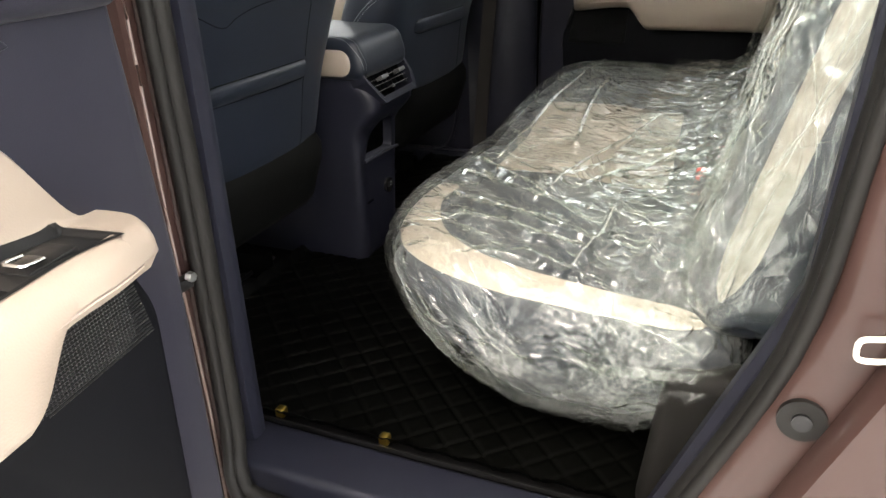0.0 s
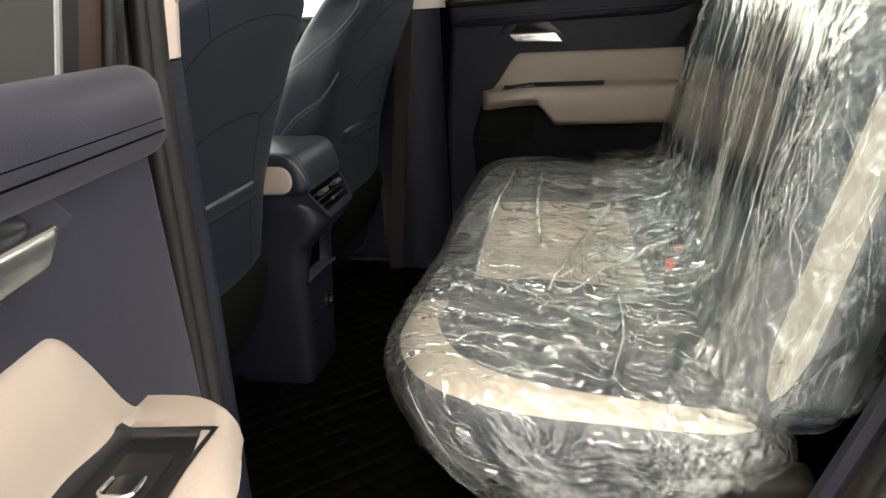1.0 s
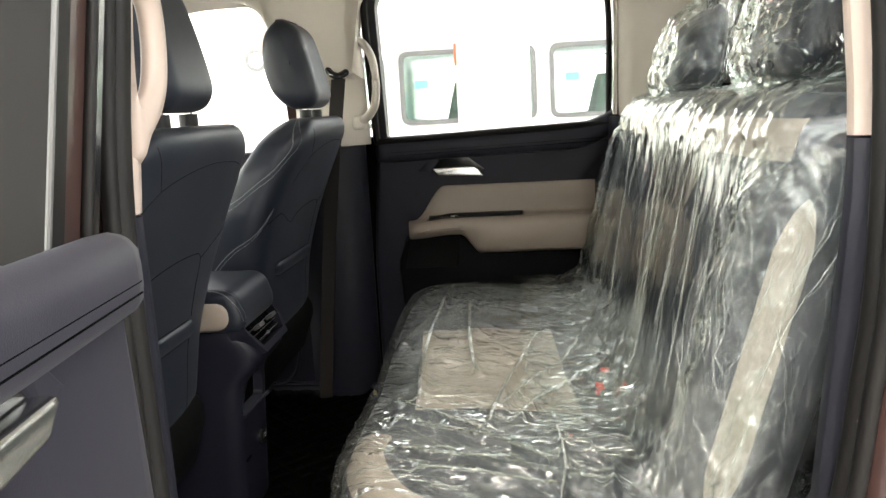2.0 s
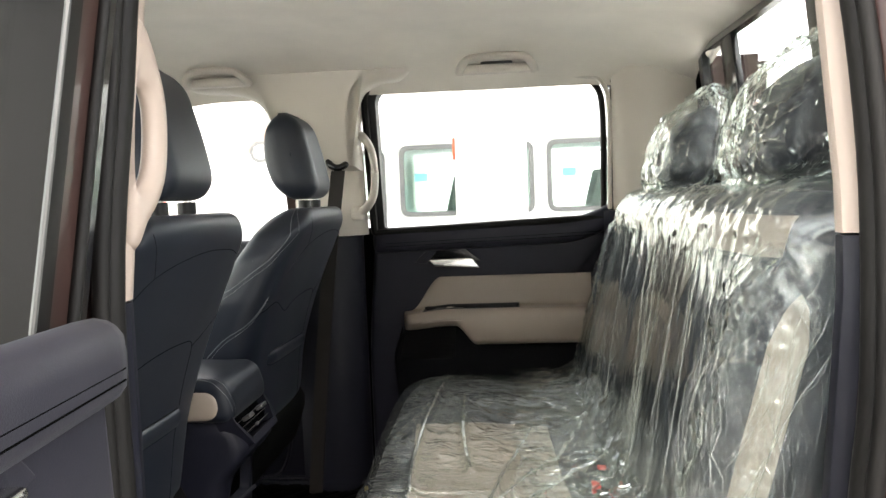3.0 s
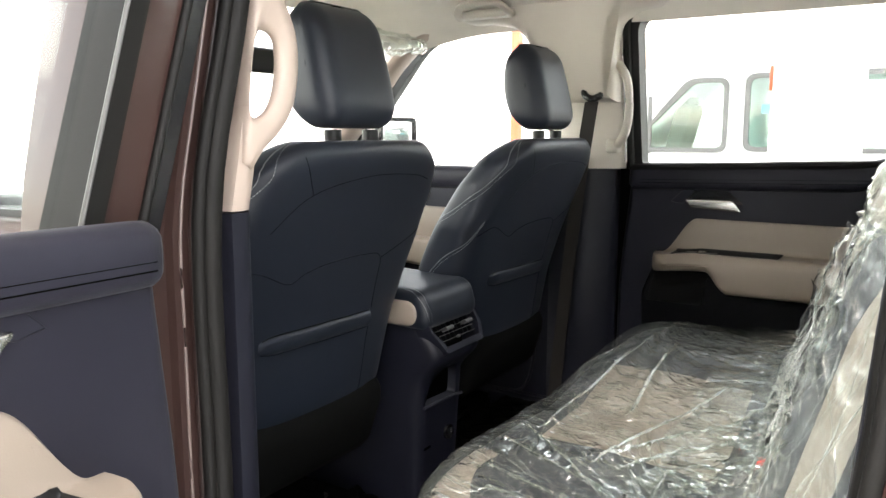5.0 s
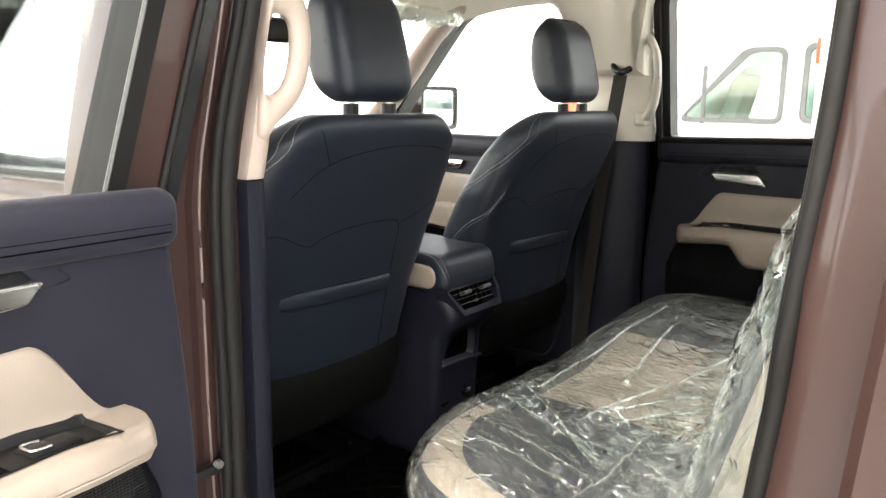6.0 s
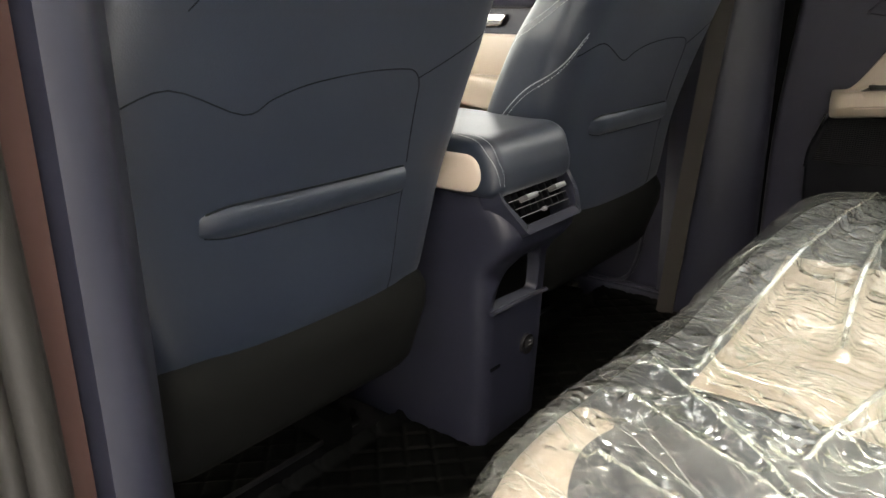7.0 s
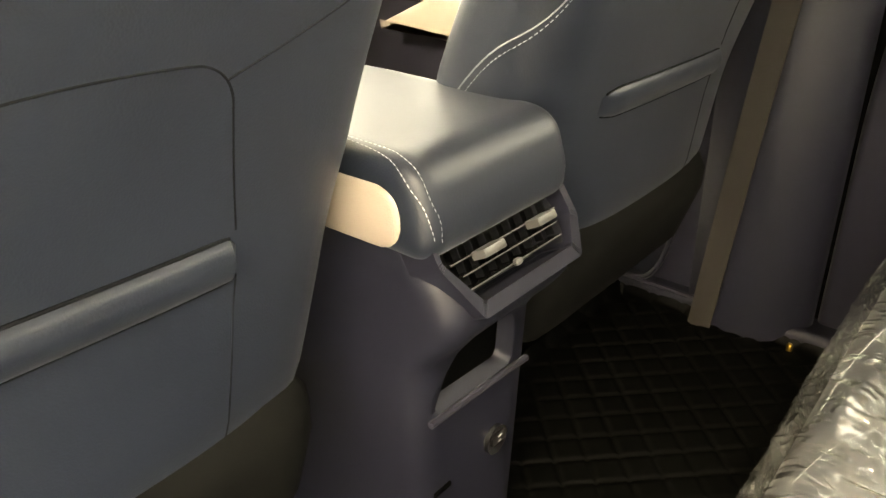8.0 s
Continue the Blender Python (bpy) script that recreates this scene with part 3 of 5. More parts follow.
part("lower_panel", soft_box((-0.20, -0.74, -0.25), (0.10, 0.74, 0.23), 0.05, 0.08), BEIGE_LEATHER, dash, "beige lower dashboard panel")


# ---- doors ----
OPEN = 8  # degrees by which the open door falls short of square


def door_map(kind):
    if kind == "far":
        return lambda c: Vector((-0.207 + c.x, 1.640 - c.y - lean(c.z), c.z + 0.012))
    turn = Matrix.Rotation(radians(OPEN), 3, "Z")
    return lambda c: Vector((-0.187, -0.155, 0.012)) + turn @ Vector((c.y, -c.x, 0.0)) + Vector((0.0, 1.55 * lean(c.z), c.z))


def put(bm, kind):
    warp(bm, door_map(kind))
    if kind == "far":
        bmesh.ops.reverse_faces(bm, faces=bm.faces[:])
    return bm


def rear_door(kind):
    """A rear door seen from inside: u back from its front edge, w into the cab, z up."""
    d = thing("rear_door", "open rear door with navy trim, beige armrest and chrome handle" if kind == "near" else "closed rear door with navy trim, beige armrest and chrome handle", "car door", "rear doors")
    E = -0.020 if kind == "far" else 0.0
    P = lambda name, bm, mat, parent=d, label="", **kw: part(name, put(bm, kind), mat, parent, label, **kw)
    # the open door's fittings sit a little further from its hinges
    du = 0.0 if kind == "far" else 0.018
    dh = Vector((-0.006, 0, 0.002)) if kind == "far" else Vector((0.031, 0, 0.018))
    A = lambda name, bm, mat, parent=d, label="", **kw: P(name, warp(bm, lambda c: c + Vector((du, 0, 0))), mat, parent, label, **kw)
    H = lambda name, bm, mat, parent=d, label="", **kw: P(name, warp(bm, lambda c: c + dh), mat, parent, label, **kw)
    # painted shell
    S0 = -0.055 if kind == "far" else -0.005
    shell = rounded([(S0, 0.52), (S0, 1.445), (0.74, 1.48), (0.745, 1.28), (0.68, 0.90), (0.62, 0.52)], 0.05)
    P("door_shell", plate(shell, 0.0, -0.115, 0.03), PAINT)
    if kind == "far":
        P("door_edge", box((-0.060, -0.060, 0.60), (-0.004, 0.004, 1.468), 0.004), NAVY_DARK)
    # inner trim
    low = rounded([(E - 0.03, 0.61), (E - 0.03, 1.10), (E - 0.005, 1.36), (E, 1.42), (0.735, 1.44), (0.732, 1.28), (0.668, 0.90), (0.60, 0.61)], [0.05, 0.1, 0.1, 0.01, 0.01, 0.05, 0.05, 0.06])
    trim = P("trim_panel", plate(low, -0.006, 0.020, 0.016, seg=5), NAVY_SOFT)
    # padded belt roll
    bm = soft_box((E - 0.003, -0.010, 1.385), (0.742, 0.044, 1.462), (0.022, 0.028, 0.024), 0.016)
    warp(bm, lambda c: Vector((c.x, c.y, c.z + 0.018 * c.x / 0.74 + 0.052 * max(0.0, (c.x - 0.56) / 0.18) ** 2)))
    P("belt_pad", bm, NAVY_SOFT, trim)
    for dz in (0.0, -0.010):
        pts = [Vector((0.020 + 0.71 * i / 60, 0.0432, 1.418 + dz + 0.018 * i / 60)) for i in range(61)]
        P("belt_seam", tube(pts, 0.0010, 5), NAVY_DARK, trim)
    # beige insert running into the armrest in one piece
    ease = lambda a, b, x: (lambda t: t * t * (3 - 2 * t))(min(1.0, max(0.0, (x - a) / (b - a))))
    bot = lambda u: 1.160 - 0.060 * ease(0.235, 0.300, u) + 0.03 * ease(0.615, 0.66, u)
    reach = lambda u: 0.25 + 0.55 * math.sqrt(max(0.0, 1 - (1 - min(1.0, max(0.0, (u - 0.070) / 0.035))) ** 2)) + 0.20 * ease(0.08, 0.20, u)
    dip = lambda u: 0.007 * ease(0.136, 0.142, u) * (1 - ease(0.428, 0.432, u)) + 0.060 * ease(0.256, 0.262, u) * (1 - ease(0.424, 0.428, u))
    SH = 1.214

    def section(u):
        b, d0 = bot(u), dip(u)
        pts = [(0.010, 1.308), (0.022, 1.306), (0.027, 1.298), (0.028, 1.258), (0.029, SH + 0.016), (0.031, SH + 0.006), (0.034, SH + 0.001), (0.0365, SH - d0), (0.0985, SH - d0), (0.101, SH), (0.110, SH), (0.120, SH - 0.005), (0.127, SH - 0.014), (0.130, SH - 0.028), (0.126, b + 0.022), (0.115, b + 0.008), (0.092, b), (0.010, b)]
        sag = 0.016 * (1 - ease(0.05, 0.22, u))
        rise = ease(0.088, 0.190, u)
        return [(0.010 + (w - 0.010) * reach(u), (SH + (z - SH) * rise if k < 7 else (max(z, b) if k > 11 else z)) - sag * (1 - rise if k < 7 else 1)) for k, (w, z) in enumerate(pts)]

    us = sorted(set([0.070 + 0.002 * k for k in range(16)] + [0.10 + 0.006 * k for k in range(93)] + [0.135, 0.137, 0.1385, 0.140, 0.142, 0.255, 0.257, 0.259, 0.261, 0.263, 0.423, 0.425, 0.427, 0.429, 0.431, 0.433, 0.658]))
    us = [u for u in us if u <= 0.6581]
    bm = bmesh.new()
    rows = [[bm.verts.new((u, w, z)) for w, z in section(u)] for u in us]
    for a, b in zip(rows, rows[1:]):
        for k in range(len(a) - 1):
            bm.faces.new((a[k], a[k + 1], b[k + 1], b[k]))
    bm.faces.new(rows[0])
    bm.faces.new(rows[-1][::-1])
    bmesh.ops.recalc_face_normals(bm, faces=bm.faces[:])
    arm = A("armrest", bm, BEIGE_LEATHER, d, "beige leather insert and padded armrest", sharp=50)
    A("insert_seam", tube([(0.34, 0.0225, 1.236), (0.36, 0.0225, 1.25), (0.40, 0.0215, 1.296)], 0.0016, 5), BEIGE_PLASTIC, arm)
    for dz in (0.0, 0.006):
        A("armrest_seam", tube([Vector((u, 0.010 + 0.1185 * reach(u), 1.182 + dz * 0.8 - 0.016 * (1 - ease(0.05, 0.22, u)))) for u in [0.130 + 0.006 * k for k in range(86)]], 0.0009, 4), BEIGE_PLASTIC, arm)
    # pull pocket with window switch, let into the armrest's top
    bm = bmesh.new()
    rows = []
    for u in [q for q in us if 0.135 <= q <= 0.4331]:
        d0 = dip(u)
        sg = 0.016 * (1 - ease(0.05, 0.22, u))
        rows.append([bm.verts.new((u, w, z - sg)) for w, z in ((0.030, SH + 0.0065), (0.0345, SH + 0.0032), (0.038, SH - d0 + 0.002), (0.097, SH - d0 + 0.002), (0.1005, SH + 0.002), (0.104, SH + 0.0012))])
    for a, b in zip(rows, rows[1:]):
        for k in range(5):
            bm.faces.new((a[k], b[k], b[k + 1], a[k + 1]))
    A("pull_pocket", bm, BLACK_PLASTIC, arm, "black recessed pull pocket")
    A("window_switch", soft_box((0.172, 0.050, 1.203), (0.232, 0.086, 1.212), 0.004, 0.006), BLACK_PLASTIC, arm)
    A("switch_tip", tube(curve([(0.206, 0.057, 1.2135), (0.226, 0.057, 1.2155), (0.229, 0.068, 1.2160), (0.226, 0.079, 1.2155), (0.206, 0.079, 1.2135)], 20), 0.0017, 6), CHROME, arm, "chrome switch edge")
    A("switch_rocker", soft_box((0.203, 0.059, 1.209), (0.225, 0.077, 1.2145), 0.002, 0.005), GLOSS_BLACK, arm)
    # inside handle in its recess
    rec = [(0.150, 1.352), (0.185, 1.402), (0.262, 1.402), (0.325, 1.350)]
    r = H("handle_recess", plate(rounded(rec, 0.008), 0.010, 0.0215, 0.001), GLOSS_BLACK, d, "dark handle recess")
    bm = plate(rounded([(0.158, 1.362), (0.176, 1.338), (0.322, 1.330), (0.296, 1.364)], [0.004, 0.006, 0.006, 0.010], 4), 0.023, 0.040, 0.005)
    H("handle", bm, CHROME, d, "satin chrome inside door handle")
    # lower pocket and speaker
    low2 = rounded([(0.045, 0.74), (0.032, 1.07), (0.070, 1.152), (0.238, 1.150), (0.302, 1.094), (0.640, 1.094), (0.62, 0.88), (0.56, 0.74)], 0.02, 4)
    pk = A("door_pocket", plate(low2, 0.010, 0.040, 0.010), POCKET, d, "lower door pocket panel, navy with the shade painted in")
    if kind == "far":
        A("pocket_edge", tube([(0.030, 0.024, 1.03), (0.036, 0.026, 1.075), (0.062, 0.026, 1.150)], 0.0022, 6), CHROME, pk)
    for i in range(24):
        z = 1.146 - 0.0042 * i
        A("grille_rib", tube([(0.074 - 0.001 * i, 0.0405, z), (0.232 - 0.001 * max(0, i - 3), 0.0405, z)], 0.0013, 4), BLACK_PLASTIC, pk)
    for i in range(30):
        u = 0.084 + 0.0050 * i
        A("grille_bar", tube([(u, 0.0404, 1.146), (u - 0.004, 0.0404, max(1.052, 1.052 + 0.5 * (0.100 - u)))], 0.0009, 4), BLACK_PLASTIC, pk)
    H("handle_scoop", plate(rounded([(0.112, 1.352), (0.172, 1.408), (0.20, 1.404), (0.150, 1.346)], 0.004), 0.012, 0.0235, 0.003), NAVY_SOFT, r)
    # window surround and pane
    if kind == "far":
        o = rounded([(-0.015, 1.452), (0.735, 1.478), (0.738, 1.912), (-0.015, 1.920)], [0.01, 0.01, 0.075, 0.075], 7)
        i = rounded([(0.016, 1.466), (0.731, 1.480), (0.731, 1.882), (0.016, 1.890)], [0.01, 0.02, 0.06, 0.05], 7)
    else:
        near = lambda l: rounded([(l, 1.41), (0.735 - 0.5 * (l + 0.035), 1.43), (0.735 - 0.5 * (l + 0.035), 1.888 - 0.5 * (l + 0.035)), (l, 1.898 - 0.5 * (l + 0.035))], [0.01, 0.01, 0.05, 0.045], 7)
        o, i = near(-0.035), near(0.060)
    grow = lambda ol, k: [((q[0] - 0.36) * k + 0.36, (q[1] - 1.665) * k + 1.665) for q in ol]
    if kind == "near":
        wf = P("window_frame", frame_plate(o, i, -0.085, -0.018), PAINT)
        P("glass_run", frame_plate(near(0.056), near(0.086), -0.070, -0.008), RUBBER, wf)
        P("seal_base", frame_plate(near(-0.036), near(-0.006), -0.060, -0.014), GLOSS_BLACK, wf)
        for l, w, r in ((-0.006, -0.014, 0.006), (-0.030, -0.030, 0.012)):
            line = [Vector((q[0], w, q[1])) for q in near(l)]
            P("frame_seal", tube(line, r, 10, True, up=(0, 1, 0)), RUBBER, wf)
        line = [Vector((q[0], -0.008, q[1])) for q in near(0.086)]
        P("bright_strip", tube(line, 0.003, 8, True, up=(0, 1, 0)), SATIN, wf, "bright inner edge of the glass run")
    else:
        wf = P("window_frame", frame_plate(o, i, -0.040, 0.022), BLACK_PLASTIC)
        line = [Vector((q[0], 0.033, q[1])) for q in o]
        P("frame_seal", tube(line, 0.012, 8, True, up=(0, 1, 0)), RUBBER, wf)
    g = P("pane", plate(grow(i, 1.0), -0.030 if kind == "far" else -0.055, -0.026 if kind == "far" else -0.051, 0.001), GLASS, wf)
    g.visible_shadow = False
    return d


rear_door("far")
rear_door("near")

# check strap and hinge between the open door and the pillar
strap = thing("door_check_strap", "black steel check strap of the open rear door", "door strap", at=(-0.24, -0.02, 1.02))
part("arm", box((-0.012, -0.07, -0.008), (0.004, 0.03, 0.008), 0.002), BLACK_PLASTIC, strap)
part("bracket", box((-0.035, 0.010, -0.03), (-0.012, 0.024, 0.03), 0.004), BLACK_PLASTIC, strap)
for dy, dz in ((-0.030, 0.010), (-0.012, 0.016)):
    part("bolt", tube([(0.002, dy, dz), (0.012, dy, dz)], 0.007, 6), STEEL, strap, "zinc bolt head")

# front doors
for far in (True, False):
    d = thing("front_door", "closed front door with navy trim and beige insert", "car door", "front doors")
    S = lambda bm, f=far: warp(bm, lambda c: side((-0.46 - c.x, 0.06 + c.y + lean(c.z), c.z), f))
    part("trim_panel", S(plate(rounded([(0, 0.66), (0, 1.45), (0.85, 1.43), (0.98, 1.38), (0.98, 0.70)], 0.02), -0.02, 0.035, 0.012)), NAVY_SOFT, d)
    part("door_shell", S(plate(rounded([(-0.01, 0.52), (-0.01, 1.44), (0.95, 1.42), (1.05, 0.52)], 0.03), -0.022, -0.12, 0.03)), PAINT, d)
    part("belt_pad", S(soft_box((0.0, -0.012, 1.375), (0.92, 0.062, 1.455), (0.02, 0.032, 0.024), 0.03)), NAVY_SOFT, d)
    part("insert", S(plate(rounded([(0.06, 1.17), (0.06, 1.30), (0.66, 1.31), (0.80, 1.17)], 0.03), 0.03, 0.05, 0.01)), BEIGE_LEATHER, d, "beige leather door insert")
    part("armrest", S(plate(rounded([(0.05, 1.10), (0.05, 1.19), (0.60, 1.20), (0.78, 1.12), (0.40, 1.09)], 0.02), 0.03, 0.11, 0.015)), BEIGE_LEATHER, d, "padded beige leather armrest")
    part("handle", S(plate(rounded([(0.50, 1.36), (0.52, 1.33), (0.66, 1.325), (0.64, 1.362)], 0.006), 0.035, 0.05, 0.004)), CHROME, d, "satin chrome inside door handle")
    o = rounded([(-0.035, 1.44), (0.96, 1.41), (0.86, 1.55), (0.52, 1.89), (0.40, 1.93), (-0.035, 1.93)], [0.01, 0.01, 0.02, 0.08, 0.05, 0.06], 8)
    i = rounded([(0.000, 1.452), (0.90, 1.43), (0.82, 1.54), (0.50, 1.857), (0.39, 1.897), (0.000, 1.897)], [0.01, 0.01, 0.02, 0.08, 0.05, 0.11], 8)
    wf = part("window_frame", S(frame_plate(o, i, -0.06, 0.02)), BLACK_PLASTIC, d)
    g = part("pane", S(plate(i, -0.032, -0.028, 0.001)), GLASS, wf)
    g.visible_shadow = False
    m = thing("door_mirror", "black-framed outside mirror on the front door", "wing mirror", "wing mirrors", at=side((-1.33, -0.19 if far else -0.215, 1.545 if far else 1.53), far))
    k = -1 if not far else 1
    part("housing", soft_box((-0.07, -0.13, -0.095), (0.02, 0.12, 0.085), 0.03, 0.02), PAINT, m)
    part("rim", warp(frame_plate(rounded([(-0.13, -0.095), (0.12, -0.095), (0.12, 0.085), (-0.13, 0.085)], 0.03), rounded([(-0.115, -0.08), (0.105, -0.08), (0.105, 0.07), (-0.115, 0.07)], 0.026), 0.0, 0.02), lambda c: Vector((c.y + 0.012, c.x, c.z))), GLOSS_BLACK, m)
    mm = surface("mirror_glass" , (0.9, 0.9, 0.9), 0.07, metal=1.0, vary=0.0, bump=0.0) if far else mm
    part("mirror_glass", warp(plate(rounded([(-0.115, -0.08), (0.105, -0.08), (0.105, 0.07), (-0.115, 0.07)], 0.026), 0, 0.004, 0.001), lambda c: Vector((c.y + 0.022, c.x, c.z))), mm, m)
    part("arm", box((-0.05, -0.22 if far else 0.10, -0.09), (0.0, -0.10 if far else 0.22, -0.05), 0.01), BLACK_PLASTIC, m)

# ---- ground, and unseen slabs added round the pickup to shape the light ----
bm = box((-40, -40, -0.3), (40, 60, 0.0))
# unseen wall, added to keep low light out of the cab
setting(obj("low_light_blocker", box((-2.6, -4.9, 0), (14, -4.7, 3.9)), WALL_GREY), "added unseen grey wall that blocks low light from the near side", "wall")
# unseen slab, added to cut the overhead sky on the open door
setting(obj("top_light_blocker", box((-16, -2.2, 4.6), (2.4, 3.0, 4.75)), WALL_WHITE), "added unseen white slab that blocks light from above the pickup", "roof")
setting(obj("ground", bm, FLOOR_TILE, smooth=False), "pale smooth hall floor", "floor")


# ---- front seats ----
def seat_back_x(z):
    """Where the back of a front seat's rear face lies at a height."""
    t = z - 1.0
    return -0.450 + 0.06 * t + 0.54 * max(0.0, t - 0.12) ** 1.6


def front_seat(y0, back=0.0):
    s = thing("front_seat", "navy leather front seat with a map pocket and grey stitching", "car seat", "front seats", at=(-0.55 + back, y0, 0.64))
    to = Vector((0.55, -y0, -0.64))

    def shape(c):
        h = (c.z - 0.88) / (1.56 - 0.88)
        half = np.interp(c.z, [0.97, 1.02, 1.06, 1.12, 1.22, 1.34, 1.44, 1.50, 1.555], [0.225, 0.240, 0.254, 0.274, 0.298, 0.308, 0.296, 0.268, 0.205])
        yy = c.y / 0.215 * half
        x = seat_back_x(c.z) + c.x * (1.25 - 0.45 * h)
        edge = abs(c.y) / 0.215
        if c.x > -0.075:
            x -= 0.022 * edge**3
        else:
            x -= 0.055 * edge**2 * (1 - h)
        return Vector((x, y0 + yy, c.z))

    bm = warp(soft_box((-0.15, -0.215, 0.975), (0.0, 0.215, 1.555), (0.05, 0.045, 0.060), 0.014), shape)
    tree = BVHTree.FromBMesh(bm)
    warp(bm, lambda c: c + to)
    back = part("backrest", bm, NAVY_LEATHER, s)
    k = lambda pts, r, lift=0.0, n=30: tube([p + to for p in on_surface(tree, curve([(0.0, y0 + y, z) for y, z in pts], n), (-1, 0, 0), lift)], r, 6)
    # seams on the back
    part("shoulder_seam", k([(-0.21, 1.40), (-0.14, 1.463), (0.0, 1.490), (0.14, 1.487), (0.21, 1.475)], 0.0010, -0.0004), SEAM, back)
    part("shoulder_corner_seam", k([(-0.14, 1.463), (-0.165, 1.50), (-0.18, 1.53)], 0.0009, -0.0003, 8), SEAM, back)
    part("panel_seam", k([(-0.272, 1.312), (-0.22, 1.331), (-0.135, 1.298), (-0.098, 1.311), (-0.05, 1.322), (0.03, 1.328), (0.10, 1.326), (0.124, 1.320), (0.137, 1.305), (0.141, 1.28), (0.148, 1.198)], 0.0011, -0.0004, 50), SEAM, back)
    part("panel_seam_side", k([(0.134, 1.312), (0.20, 1.335), (0.27, 1.362)], 0.0010, -0.0003, 10), SEAM, back)
    part("side_seam", k([(0.148, 1.160), (0.138, 1.09), (0.124, 1.01)], 0.0011, -0.0004), SEAM, back)
    # map pocket: a gathered lip, proud of the back, cut straight at its ends
    rise = lambda u: 1.181 - 0.006 * u
    end = lambda u: min(1.0, 9 * u, 40 * (1 - u)) ** 0.6

    def lip(u, v, lift):
        p = on_surface(tree, [(0.0, y0 - 0.176 + 0.324 * u, rise(u) + 0.019 * (2 * v - 1) * (0.55 + 0.45 * end(u)))], (-1, 0, 0), lift)[0]
        return p + to

    bm = sheet(40, 10, lambda u, v: lip(u, v, 0.0003 + 0.0105 * end(u) * math.sin(math.pi * v) ** 0.55))
    part("pocket_lip", bm, NAVY_LEATHER, back)
    part("pocket_slit", tube([lip(0.02 + 0.96 * k / 40, 1.0, 0.0010) for k in range(41)], 0.0014, 6), SEAM, back)
    part("pocket_hem", tube([lip(0.02 + 0.96 * k / 40, 0.0, 0.0004) for k in range(41)], 0.0012, 5), SEAM, back)
    # plastic lower shroud
    bm = warp(soft_box((-0.17, -0.228, 0.845), (-0.006, 0.228, 1.030), (0.04, 0.05, 0.03), 0.03), lambda c: Vector((-0.440 + c.x - 0.35 * max(0, 0.97 - c.z), y0 + c.y, c.z)) + to)
    part("lower_shroud", bm, SHROUD, s)
    # cushion, mostly hidden, and its runners
    bm = warp(soft_box((-0.98, -0.25, 0.86), (-0.52, 0.25, 1.00), (0.06, 0.07, 0.06), 0.03), lambda c: Vector((c.x, y0 + c.y, c.z + 0.05 * (abs(c.y) / 0.25) ** 3)) + to)
    part("cushion", bm, NAVY_LEATHER, s)
    for dy in (-0.2, 0.2):
        part("seat_rail", box(Vector((-0.98, y0 + dy - 0.02, 0.632)) + to, Vector((-0.64, y0 + dy + 0.02, 0.70)) + to, 0.006), NAVY_DARK, s)
    # piped seams along the bolster, stitched beside
    sides = ([(-0.60, -0.28, 1.235), (-0.53, -0.28, 1.315), (-0.44, -0.28, 1.395), (-0.375, -0.27, 1.455), (-0.345, -0.20, 1.52), (-0.355, -0.12, 1.56)], [(-0.62, -0.27, 1.13), (-0.50, -0.285, 1.255), (-0.365, -0.285, 1.338)])
    for pts in sides:
        line = [Vector((x, y0 + y, z)) for x, y, z in pts]
        part("piping", tube([p + to for p in snapped(tree, curve(line, 120), 0.0004, 60)], 0.0009, 6), PIPING, back, "pale grey piping")
        beside = [p + Vector((0.006, 0, -0.004)) for p in line]
        part("bolster_stitching", dashes([p + to for p in snapped(tree, curve(beside, 120), 0.0010, 60)], 0.004, 0.0025, 0.0006), STITCH, back, "grey bolster stitching")
    edge = [Vector((-0.585, y0 - 0.23, 1.30)), Vector((-0.52, y0 - 0.23, 1.42)), Vector((-0.46, y0 - 0.22, 1.50)), Vector((-0.43, y0 - 0.17, 1.55))]
    part("edge_stitching", dashes([p + to for p in snapped(tree, curve(edge, 80), 0.0008)], 0.005, 0.003, 0.0008), STITCH, back, "grey bolster stitching")
    # headrest on two posts
    bm = soft_box((-0.078, -0.106, 0.0), (0.050, 0.106, 0.225), (0.045, 0.040, 0.050), 0.010)

    def head(c):
        h = c.z / 0.225
        w = 1.0 - 0.14 * max(0.0, h - 0.35) ** 1.5
        x = c.x * math.sqrt(max(0.05, 1 - 0.80 * (2 * h - 0.95) ** 2)) if c.x < 0 else c.x - 0.030 * max(0.0, h - 0.15) ** 1.6
        return Vector((-0.357 + x - 0.030 * h, y0 + c.y * w, 1.577 + c.z)) + to
    hr = part("headrest", warp(bm, head), NAVY_LEATHER, s)
    part("headrest_seam", tube([Vector((-0.372 - 0.014 * math.sin(a), y0 + 0.1035 * math.cos(a) * (1 - 0.10 * max(0, math.sin(a))), 1.690 + 0.108 * math.sin(a))) + to for a in [math.pi * 2 * i / 48 for i in range(48)]], 0.0022, 5, True, up=(1, 0, 0)), SEAM, hr)
    for dy in (-0.055, 0.055):
        part("headrest_post", tube([Vector((-0.355, y0 + dy, 1.53)) + to, Vector((-0.352, y0 + dy, 1.61)) + to], 0.007, 10), CHROME, s, "chrome headrest post")
        part("post_sleeve", tube([Vector((-0.355, y0 + dy, 1.545)) + to, Vector((-0.355, y0 + dy, 1.575)) + to], 0.016, 12), BLACK_PLASTIC, s)
    return s


front_seat(0.430)
front_seat(1.230, 0.025)

